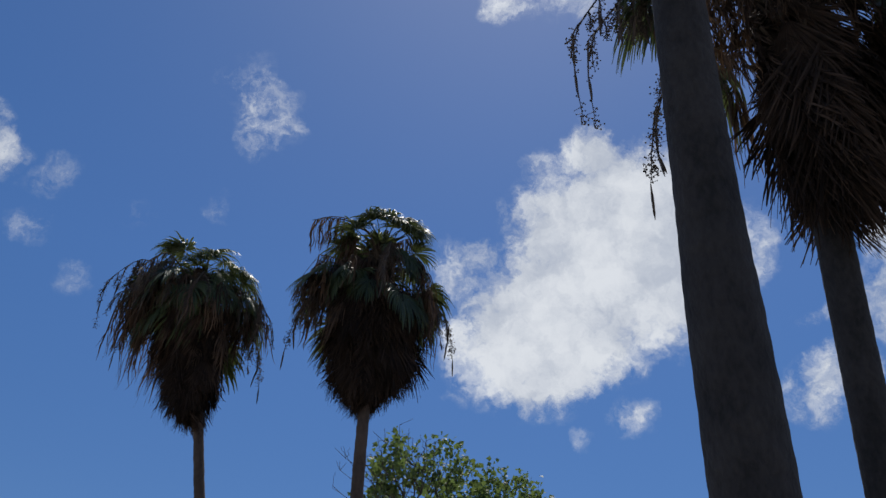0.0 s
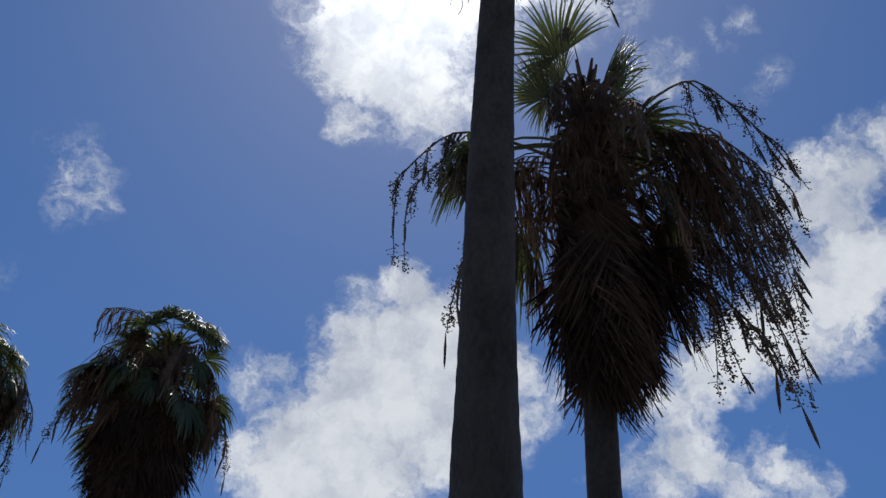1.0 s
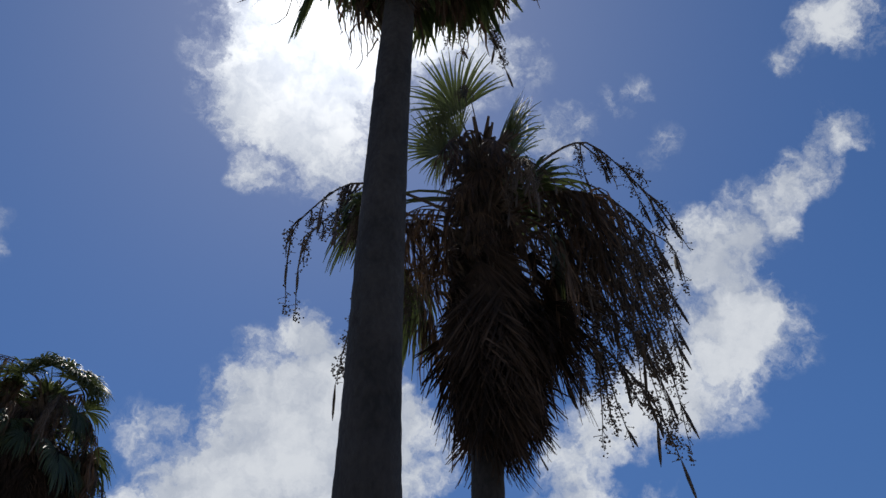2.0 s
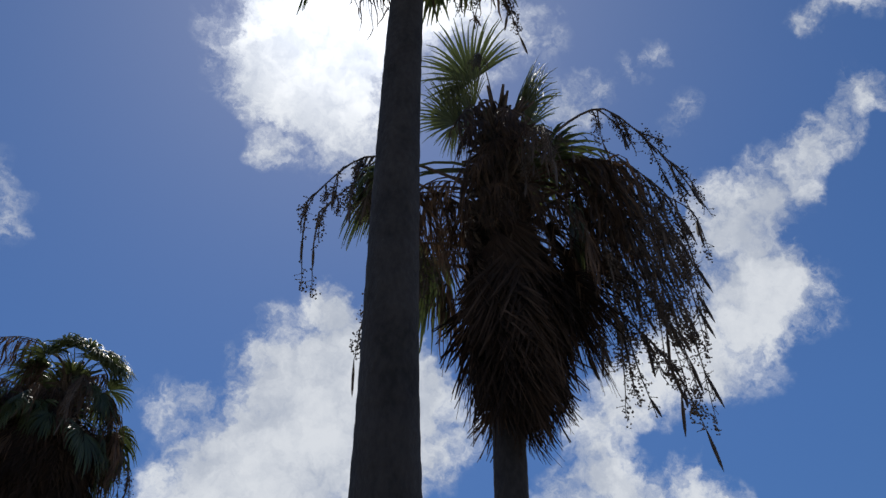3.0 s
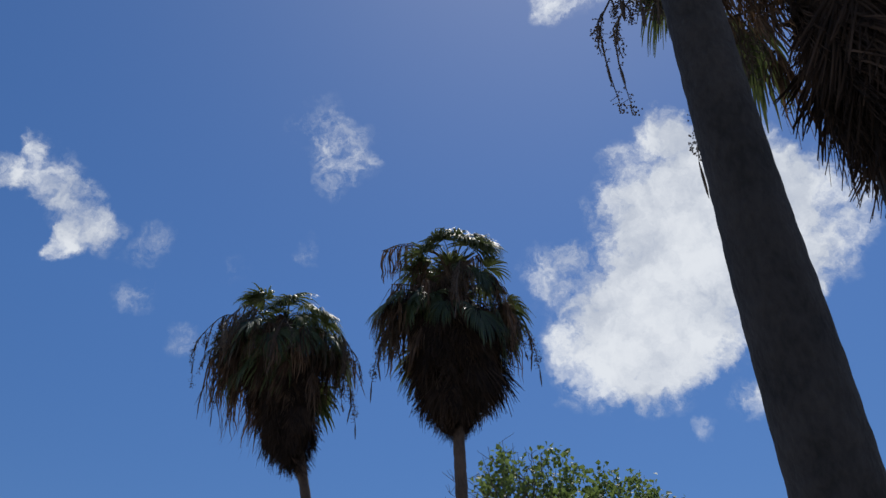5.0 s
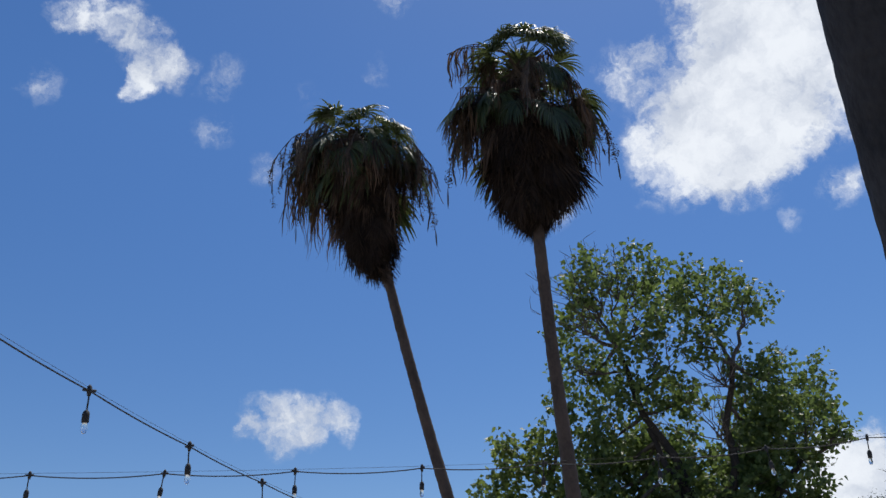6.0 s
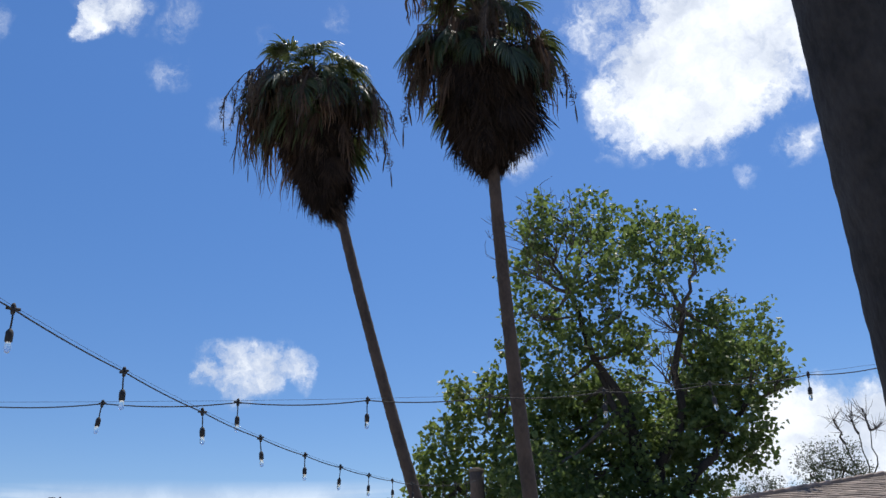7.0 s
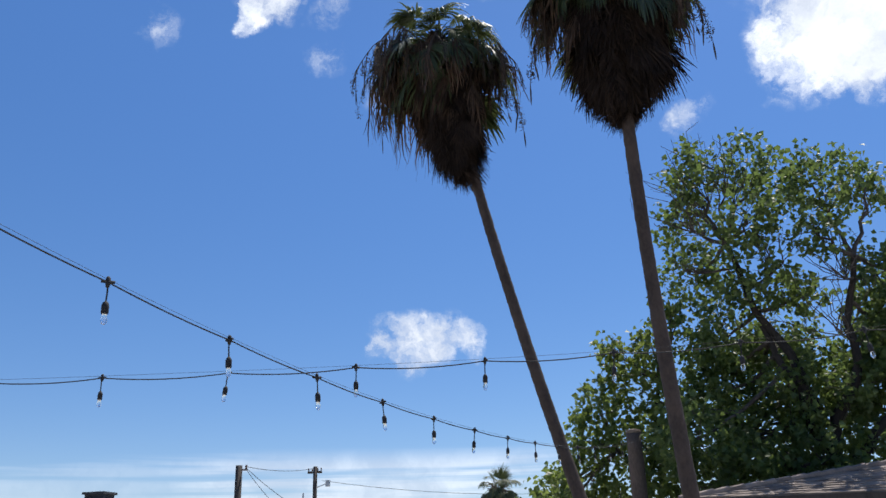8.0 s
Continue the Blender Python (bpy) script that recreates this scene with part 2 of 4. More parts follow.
# ---------------------------------------------------------------- mesh helpers
def mesh_from(name, verts, faces, mat, smooth=False):
    me = bpy.data.meshes.new(name)
    me.from_pydata([tuple(v) for v in verts], [], faces)
    me.materials.append(mat)
    if smooth:
        me.polygons.foreach_set("use_smooth", [True] * len(me.polygons))
    me.update()
    return me


def child(name, me, parent, label="", kind=""):
    ob = new(name, me)
    ob.parent = parent
    return tagged(ob, label, kind=kind)


class Soup:
    """Collects vertices and faces for one mesh."""

    def __init__(self):
        self.v, self.f = [], []

    def tube(self, pts, radii, sides=8, cap=True):
        pts = [Vector(p) for p in pts]
        base = len(self.v)
        ref = Vector((0.31, 0.95, 0.05))
        for i, p in enumerate(pts):
            d = (pts[min(i + 1, len(pts) - 1)] - pts[max(i - 1, 0)]).normalized()
            a = d.cross(ref if abs(d.dot(ref)) < 0.9 else Vector((1, 0, 0))).normalized()
            b = d.cross(a)
            r = radii[i] if hasattr(radii, "__len__") else radii
            for k in range(sides):
                t = 2 * math.pi * k / sides
                self.v.append(p + a * (math.cos(t) * r) + b * (math.sin(t) * r))
        for i in range(len(pts) - 1):
            for k in range(sides):
                q = base + i * sides
                self.f.append((q + k, q + (k + 1) % sides, q + sides + (k + 1) % sides, q + sides + k))
        if cap:
            self.f.append(tuple(base + k for k in range(sides))[::-1])
            q = base + (len(pts) - 1) * sides
            self.f.append(tuple(q + k for k in range(sides)))

    def box(self, x0, y0, z0, x1, y1, z1):
        b = len(self.v)
        self.v += [Vector((x, y, z)) for z in (z0, z1) for y in (y0, y1) for x in (x0, x1)]
        for f in ((0, 2, 3, 1), (4, 5, 7, 6), (0, 1, 5, 4), (2, 6, 7, 3), (0, 4, 6, 2), (1, 3, 7, 5)):
            self.f.append(tuple(b + i for i in f))

    def lathe(self, rings, sides=16, at=(0, 0, 0)):
        """rings of (radius, height), from bottom to top."""
        b, at = len(self.v), Vector(at)
        for r, z in rings:
            for k in range(sides):
                t = 2 * math.pi * k / sides
                self.v.append(at + Vector((r * math.cos(t), r * math.sin(t), z)))
        for i in range(len(rings) - 1):
            for k in range(sides):
                q = b + i * sides
                self.f.append((q + k, q + (k + 1) % sides, q + sides + (k + 1) % sides, q + sides + k))
        self.f.append(tuple(b + k for k in range(sides))[::-1])
        q = b + (len(rings) - 1) * sides
        self.f.append(tuple(q + k for k in range(sides)))

    def tris(self, p):
        b = len(self.v)
        self.v += [Vector(x) for x in p]
        return b

    def mesh(self, name, mat, smooth=False):
        return mesh_from(name, self.v, self.f, mat, smooth)


# ---------------------------------------------------------------- palms
def frond_mesh(rng, launch, stem, blade, dead, fall, spread, segs=38):
    """A fan leaf that leaves the heart towards +x at the angle launch (degrees above level): stem, pleated fan, split drooping tips.
    fall: how strongly stem and tips bend to the ground; spread: half the angle of the fan, in degrees."""
    s = Soup()
    ang, p, pts, step = radians(launch), Vector((0, 0, 0)), [Vector((0, 0, 0))], stem / 6
    for i in range(6):
        p = p + Vector((math.cos(ang), 0, math.sin(ang))) * step
        pts.append(p)
        ang = max(ang - radians(fall * rng.uniform(11, 17)) * max(math.cos(ang), 0.25), radians(-87))
    s.tube(pts, [0.022, 0.018, 0.015, 0.013, 0.011, 0.01, 0.008], 4, False)
    hub = pts[-1]
    d = Vector((math.cos(ang), 0, math.sin(ang)))
    side = Vector((0, 1, 0))
    up = Vector((-math.sin(ang), 0, math.cos(ang)))
    reach = radians(spread * rng.uniform(0.9, 1.1))
    gap = 2 * reach / segs
    cup = rng.uniform(0.1, 0.3)
    stiff = dead and fall < 0.8
    down = Vector((0, 0, -1))
    for k in range(segs):
        a = -reach + gap * (k + 0.5) + rng.uniform(-0.3, 0.3) * gap * (4 if dead and not stiff else 1)
        if rng.random() < (0.05 if not dead else 0.08 if stiff else 0.15):
            continue
        way = (d * math.cos(a) + side * math.sin(a) + up * (cup * math.sin(abs(a)))).normalized()
        long = blade * (1 - 0.28 * (abs(a) / reach) ** 2) * (rng.uniform(0.82, 1.1) if not dead else rng.uniform(0.75, 1.12) if stiff else rng.uniform(0.45, 1.15))
        cross = (-d * math.sin(a) + side * math.cos(a))
        twist = rng.uniform(-0.4, 0.4) + (rng.uniform(-1.5, 1.5) if dead and not stiff else 0)
        shrink = 1.0 if not dead else rng.uniform(0.92, 1.1) if stiff else rng.uniform(0.4, 1.0)
        hang = fall * (rng.uniform(0.7, 1.3) if not dead else rng.uniform(0.8, 1.6))
        soon = 1.5 if not dead else 0.8
        c, t0, rows = hub, 0.0, []
        for t, w in ((0.04, 1.0), (0.3, 1.0), (0.5, 0.92), (0.68, 0.62), (0.84, 0.34), (1.0, 0.05)):
            go = (way * max(1 - 0.75 * hang * t ** soon, 0.04) + down * (hang * t ** soon) * 0.9).normalized()
            c = c + go * (long * (t - t0))
            if dead and t > 0.4:
                c = c + Vector((rng.gauss(0, 0.014), rng.gauss(0, 0.014), rng.gauss(0, 0.012))) * (0.4 if stiff else 1.0)
            t0 = t
            half = min(long * t, long * (0.7 if stiff else 0.46 if dead else 0.56)) * math.tan(min(gap, 0.17) / 2) * (1.08 if dead else 1.2) * w * shrink + 0.0025
            n = way.cross(cross)
            cr = cross * math.cos(twist * t) + n * math.sin(twist * t)
            rows.append((c - cr * half, c + n * half * 0.5, c + cr * half))
        b = len(s.v)
        for r in rows:
            s.v += list(r)
        for i in range(5):
            q = b + 3 * i
            s.f += [(q, q + 1, q + 4, q + 3), (q + 1, q + 2, q + 5, q + 4)]
    return s.mesh("dead_frond" if dead else "frond", OLD_FROND if stiff else DEAD_FROND if dead else GREEN_FROND)


def ribbon_mesh(rng, launch, reach, strips, lo, hi):
    """A collapsed dry leaf: an arching stem from whose end thin twisted strips hang straight down, partly clotted together."""
    s = Soup()
    ang, p, pts = radians(launch), Vector((0, 0, 0)), [Vector((0, 0, 0))]
    for i in range(7):
        p = p + Vector((math.cos(ang), 0, math.sin(ang))) * reach / 7
        pts.append(p)
        ang -= radians(rng.uniform(9, 18))
    s.tube(pts, [0.02, 0.017, 0.014, 0.012, 0.011, 0.01, 0.008, 0.006], 4, False)
    for k in range(strips):
        t = rng.uniform(4.2, 7.0)
        i = min(int(t), 6)
        c = pts[i].lerp(pts[i + 1], t - i)
        long = rng.uniform(lo, hi)
        way = Vector((rng.uniform(-0.1, 0.9), rng.gauss(0, 0.5), rng.uniform(-0.1, 0.35)))
        wide, turn = rng.uniform(0.005, 0.0145), rng.uniform(0, math.pi)
        spin = rng.uniform(-1.0, 1.0)
        b = len(s.v)
        for j in range(9):
            w = wide * (0.55, 1.0, 1.1, 1.0, 0.9, 0.95, 0.8, 0.55, 0.1)[j]
            a = turn + spin * j * 0.35
            cr = Vector((math.cos(a), math.sin(a), 0))
            s.v += [c - cr * w, c + Vector((-cr.y, cr.x, 0)) * w * 0.5, c + cr * w]
            way = (way * 0.55 + Vector((rng.gauss(0, 0.2), rng.gauss(0, 0.2), -0.7))).normalized()
            c = c + way * long / 8
        for j in range(8):
            q = b + 3 * j
            s.f += [(q, q + 1, q + 4, q + 3), (q + 1, q + 2, q + 5, q + 4)]
    return s.mesh("dead_frond", DEAD_FROND)


def stalk_mesh(rng, reach, rise, drop, twigs=16, longer=1.0):
    """A long arching flower stalk that bends over at its end, with hanging branchlets and knots of dry fruit."""
    s = Soup()
    pts = []
    for i in range(13):
        t = i / 12
        pts.append(Vector((reach * t ** 0.85, 0.06 * math.sin(3 * t), rise * math.sin(min(t * 1.15, 1) * math.pi * 0.62) * 1.05 - drop * max(t - 0.62, 0) ** 1.6 * 2.2)))
    s.tube(pts, [0.02 - 0.0012 * i for i in range(13)], 5, False)
    for k in range(twigs):
        t = rng.uniform(0.5, 1.0)
        i = min(int(t * 12), 11)
        p = pts[i].lerp(pts[i + 1], t * 12 - i)
        long = rng.uniform(0.25, 0.75) * min(drop, 1.3) * longer
        q = [p]
        way = Vector((rng.uniform(-0.1, 0.45), rng.uniform(-0.4, 0.4), -0.2))
        links = 5 if longer == 1.0 else 9
        for j in range(links):
            way = (way + Vector((rng.uniform(-0.15, 0.15), rng.uniform(-0.15, 0.15), -0.5 if longer == 1.0 else -1.1))).normalized()
            q.append(q[-1] + way * long / links)
        s.tube(q, [0.011 - 0.008 * j / links for j in range(links + 1)], 3, False)
        for j in range(int(rng.randint(10, 22) * longer ** 0.5)):
            i = rng.randint(1, links - 1)
            c = q[i].lerp(q[i + 1], rng.random())
            e = c + Vector((rng.gauss(0, 0.6), rng.gauss(0, 0.6), rng.uniform(-1.2, 0.2))).normalized() * rng.uniform(0.025, 0.085)
            s.tube([c, e], [0.004, 0.0022], 3, False)
            r = rng.uniform(0.004, 0.0095)
            b = s.tris((e + Vector((r, 0, 0)), e + Vector((-r, r, 0)), e + Vector((-r, -r, 0)), e + Vector((0, 0, r * 1.3)), e - Vector((0, 0, r * 1.8))))
            s.f += [(b, b + 1, b + 3), (b + 1, b + 2, b + 3), (b + 2, b, b + 3), (b + 1, b, b + 4), (b + 2, b + 1, b + 4), (b, b + 2, b + 4)]
        for j in range(int(rng.randint(0, 3) * longer)):
            c = q[rng.randint(2, links)] + Vector((rng.gauss(0, 0.02), rng.gauss(0, 0.02), 0))
            for m in range(rng.randint(18, 34)):
                e = c + Vector((rng.gauss(0, 0.021), rng.gauss(0, 0.021), rng.gauss(0, 0.05)))
                r = rng.uniform(0.005, 0.0105)
                b = s.tris((e + Vector((r, 0, 0)), e + Vector((-r, r, 0)), e + Vector((-r, -r, 0)), e + Vector((0, 0, r * 1.3)), e - Vector((0, 0, r * 1.5))))
                s.f += [(b, b + 1, b + 3), (b + 1, b + 2, b + 3), (b + 2, b, b + 3), (b + 1, b, b + 4), (b + 2, b + 1, b + 4), (b, b + 2, b + 4)]
        if rng.random() < 0.6:
            e = q[rng.randint(2, links)]
            w = Vector((rng.uniform(-0.06, 0.06), rng.uniform(-0.06, 0.06), -rng.uniform(0.18, 0.42)))
            s.tube([e, e + w * 0.4, e + w * 0.8, e + w], [0.005, 0.014, 0.011, 0.002], 4, False)
    return s.mesh("fruit_stalk", STALK)


FRONDS = {}
frng = random.Random(11)
DEAD = ("ribbon", "tassel", "arch", "drape", "wilt", "hang", "skirt")
# tier: launch angle, stem, blade, dead, fall, spread
TIERS = {"spear": (76, 0.75, 0.85, False, 0.45, 75), "arch": (48, 1.25, 0.95, True, 1.75, 90),
         "crown": (56, 0.48, 0.85, False, 0.85, 122), "upper": (32, 0.7, 0.9, False, 1.05, 122), "side": (8, 0.8, 0.9, False, 1.2, 118),
         "low": (-24, 0.75, 0.9, False, 1.25, 112), "drape": (16, 0.95, 0.95, True, 1.7, 85), "wilt": (-18, 0.85, 0.95, True, 1.4, 80),
         "hang": (-40, 0.62, 0.95, True, 1.2, 66), "skirt": (-70, 0.36, 0.85, True, 0.9, 54),
         "knob": (56, 0.74, 0.6, False, 0.85, 112), "bough": (24, 0.88, 0.62, False, 1.1, 112),
         "dart": (0, 0.34, 0.68, True, 0.35, 46)}
for tier, (angle, stem, blade, dead, fall, spread) in TIERS.items():
    FRONDS[tier] = [frond_mesh(frng, angle + frng.uniform(-7, 7), stem * frng.uniform(0.85, 1.12), blade, dead, fall, spread, 60 if tier == "dart" else 38) for _ in range(7)]
FRONDS["ribbon"] = [ribbon_mesh(frng, frng.uniform(28, 48), frng.uniform(0.8, 1.25), 34, 0.25, 0.95) for _ in range(8)]
FRONDS["tassel"] = [ribbon_mesh(frng, frng.uniform(46, 58), frng.uniform(1.2, 1.4), 13, 0.35, 0.75) for _ in range(4)]
STALKS = [stalk_mesh(frng, 1.75, 0.55, 1.25, 18), stalk_mesh(frng, 1.5, 0.35, 1.4, 22), stalk_mesh(frng, 1.25, 0.15, 1.2, 20), stalk_mesh(frng, 1.65, 1.2, 2.2, 13), stalk_mesh(frng, 1.5, 0.7, 1.6, 12, 2.2)]


def trunk_mesh(axis, radius, top, mat, step, seed, sides=40, rugged=1.0):
    """A ringed palm trunk along the curve axis(z), with old leaf scars and slow swellings."""
    s = Soup()
    n = int(top / step)
    pts, rad = [], []
    for i in range(n + 1):
        z = -0.15 + (top + 0.15) * i / n
        pts.append(axis(z))
        rad.append(radius(z))
    s.tube(pts, rad, sides)
    for i, v in enumerate(s.v):
        c, ring = pts[i // sides], i // sides
        out = v - c
        k = noise.noise(Vector((v.x * 3 + seed, v.y * 3, v.z * 0.7)))
        scar = 0.022 * abs(math.sin(v.z * 17 + 1.5 * noise.noise(Vector((v.x * 4, v.y * 4, v.z * 2 + seed)))))
        fine = 0.02 * noise.noise(Vector((v.x * 22, v.y * 22, v.z * 6 + seed)))
        s.v[i] = c + out * (1 + (0.02 * k + scar - 0.01 + fine) * rugged)
    return s.mesh("trunk", mat, True)


def palm(label, axis, radius, heart, mat, plan, size, seed, stalks=(), ring=0.05, sides=40, lobes=(), boots=0.75, skirt=()):
    """A fan palm. plan: tier -> (how many, nearest and farthest below the heart, scale)."""
    rng = random.Random(seed)
    base = axis(0)
    thing = tagged(new("palm_tree"), label, "palm tree", "fan palms")
    thing.location = base

    def rel(z):
        return Vector(axis(z)) - Vector(base)
    child("trunk", trunk_mesh(rel, radius, heart - 0.05, mat, ring, seed, sides, 1.0 if mat is BARK_SHADED else 3.0), thing)
    jobs = []
    for tier, (count, lo, hi, grow) in plan.items():
        for k in range(count):
            u = rng.random()
            taper = 1.15 - 0.5 * u if tier in ("wilt", "hang", "skirt") else 1.0
            jobs.append((tier, 360 * (k + rng.uniform(-0.4, 0.4)) / count * (3 if count > 14 else 1) + seed * 40, lo + (hi - lo) * u, size * grow * taper))
    for tier, count, a0, a1, lo, hi, grow in lobes:
        jobs += [(tier, rng.uniform(a0, a1), rng.uniform(lo, hi), size * grow) for k in range(count)]
    for tier, az, below, grow in jobs:
        z = heart - below
        ob = child("dead_frond" if tier in DEAD else "frond", rng.choice(FRONDS[tier]), thing)
        ob.location = rel(z) + Vector((math.cos(radians(az)), math.sin(radians(az)), 0)) * radius(z) * 0.8
        ob.rotation_euler = Euler((radians(rng.uniform(-12, 12) if tier in DEAD else rng.uniform(-18, 18)), radians(rng.uniform(-12, 12)), radians(az)))
        k = grow * (rng.uniform(0.62, 1.2) if tier in DEAD else rng.uniform(0.82, 1.14))
        ob.scale = (k, k, k)
    # the skirt: stiff dry fans hanging close over one another, their tips along a bellied outline
    for count, a0, a1, low0, r0, low1, r1, drop in skirt:
        for k in range(count):
            u, az = rng.random(), rng.uniform(a0, a1)
            low, r = low0 + (low1 - low0) * u, (r0 + (r1 - r0) * u) * rng.uniform(0.8, 1.06)
            z = heart - max(low - drop * rng.uniform(0.7, 1.15), 0.0)
            fall, side = z - (heart - low), max(r - radius(z), 0.05)
            ob = child("dead_frond", rng.choice(FRONDS["dart"]), thing)
            ob.location = rel(z) + Vector((math.cos(radians(az)), math.sin(radians(az)), 0)) * radius(z) * 0.8
            ob.rotation_euler = Euler((radians(rng.uniform(-22, 22)), math.atan2(fall, side), radians(az)))
            k = math.hypot(fall, side)
            ob.scale = (k, min(k, 1.25) * rng.uniform(0.75, 1.1), min(k, 1.25))
    s = Soup()
    for k in range(int(140 * boots) + 40):
        z = heart - rng.uniform(0.0, boots)
        a, c = rng.uniform(0, 2 * math.pi), rel(z)
        out, r = Vector((math.cos(a), math.sin(a), 0)), radius(z)
        rise = rng.uniform(-0.5, 1.0)
        reach = rng.uniform(0.12, 0.4)
        s.tube([c + out * r * 0.3, c + out * (r + 0.3 * reach) + Vector((0, 0, rise * reach * 0.5)), c + out * (r + 0.8 * reach) + Vector((0, 0, rise * reach))], [0.035, 0.026, 0.014], 5)
    child("leaf_base", s.mesh("leaf_base", STALK), thing, "fibrous stubs of old leaf stems", "stuff")
    for az, below, which, scale in stalks:
        ob = child("fruit_stalk", STALKS[which], thing, "dry arching fruit stalk with hanging twigs")
        ob.location = rel(heart - below)
        ob.rotation_euler = Euler((0, 0, radians(az)))
        ob.scale = (scale,) * 3
    return thing


def bent_line(z0, x, dx, ddx, y, dy, ddy):
    return lambda z: Vector((x + dx * (z - z0) + ddx * (z - z0) ** 2, y + dy * (z - z0) + ddy * (z - z0) ** 2, z))


AXIS_N = bent_line(4, 1.6373, -0.0867, 0.0032, 2.8194, -0.1616, -0.0043)
AXIS_R = bent_line(5, 3.3718, -0.0212, 0.0011, 3.9682, -0.1153, -0.0009)
AXIS_F1 = bent_line(7, -1.5180, -0.2231, 0.0069, 12.0938, 0.0201, -0.0001)
AXIS_F2 = bent_line(7, 0.7655, -0.0198, 0.0057, 10.6555, -0.0107, 0.0004)

palm("tall grey-trunked fan palm with a ragged dry skirt", AXIS_N, lambda z: 0.1815 - 0.0123 * (z - 4) - 0.005 * math.tanh((z - 4.25) / 0.25), 10.15, BARK_SHADED,
     {"crown": (9, -0.1, 0.2, 1), "upper": (12, 0.0, 0.3, 1), "side": (5, 0.0, 0.3, 1), "low": (9, 0.1, 0.4, 0.95), "drape": (7, 0.0, 0.4, 1),
      "wilt": (9, 0.1, 0.5, 1), "hang": (14, 0.1, 0.6, 1), "ribbon": (14, 0.0, 0.5, 1.1)}, 1.1, 1,
     [(147, 0.2, 4, 0.8), (158, 0.3, 1, 1.0), (330, 0.3, 1, 1.0), (322, 0.3, 4, 0.75), (20, 0.4, 2, 1.0), (280, 0.3, 0, 0.9)], 0.04, 48, (), 0.75,
     [(26, 0, 360, 0.8, 0.7, 1.3, 0.4, 0.8), (20, 128, 168, 1.45, 0.8, 2.1, 0.5, 1.1), (14, 305, 345, 1.3, 0.7, 1.75, 0.5, 1.0)])
palm("fan palm with a thick dead-leaf skirt and drooping fruit stalks", AXIS_R, lambda z: 0.13 - 0.0001 * (z - 5), 9.5, BARK_SHADED,
     {"spear": (2, 0.2, 0.4, 0.85), "drape": (3, 0.7, 1.4, 0.9), "wilt": (3, 1.0, 1.9, 0.9), "hang": (16, 0.3, 2.2, 0.85), "ribbon": (14, 0.6, 2.4, 0.65)}, 0.98, 2,
     [(147, 1.15, 0, 1.1), (155, 1.55, 0, 1.0), (143, 1.9, 2, 1.0), (327, 0.95, 3, 1.12), (338, 1.35, 4, 0.95), (318, 1.6, 0, 1.0), (322, 1.2, 4, 1.05),
      (329, 1.5, 4, 1.05), (345, 1.6, 1, 0.9), (90, 1.2, 0, 0.8), (255, 1.2, 2, 0.9), (335, 1.9, 2, 1.1), (312, 1.8, 4, 1.0), (60, -0.1, 3, 0.5), (215, 0.0, 3, 0.45), (326, 2.3, 4, 1.0), (339, 2.45, 2, 1.15)], 0.05, 40,
     [("spear", 4, 318, 350, 0.2, 0.7, 0.88), ("spear", 3, 120, 165, 0.3, 0.7, 0.8), ("crown", 2, 320, 345, 0.7, 1.0, 0.9), ("arch", 3, 312, 345, 0.9, 1.3, 1.05), ("side", 2, 318, 345, 1.1, 1.5, 1.0),
      ("drape", 3, 300, 350, 1.1, 1.7, 1.1), ("ribbon", 8, 305, 350, 0.9, 1.6, 1.2), ("ribbon", 5, 125, 170, 1.0, 1.6, 0.9), ("tassel", 2, 318, 340, 1.0, 1.4, 1.1),
      ("side", 1, 60, 150, 1.0, 1.6, 1.0), ("bough", 3, 141, 151, 0.8, 1.0, 1.25), ("hang", 14, 170, 290, -0.3, 1.0, 0.8), ("wilt", 3, 180, 280, 0.0, 0.8, 0.8), ("arch", 2, 140, 170, 0.9, 1.3, 0.9)], 2.6,
     [(20, 170, 290, 0.8, 0.25, 2.2, 0.38, 1.0), (22, 0, 360, 2.7, 0.55, 3.2, 0.75, 1.5), (64, 0, 360, 3.1, 0.85, 3.75, 0.9, 2.0), (50, 0, 360, 3.75, 0.85, 4.2, 0.6, 2.2),
      (5, 308, 348, 2.0, 1.3, 2.5, 1.45, 0.7), (7, 304, 348, 2.7, 1.25, 3.1, 1.4, 1.0), (8, 130, 165, 2.0, 0.85, 2.8, 0.9, 0.9)])
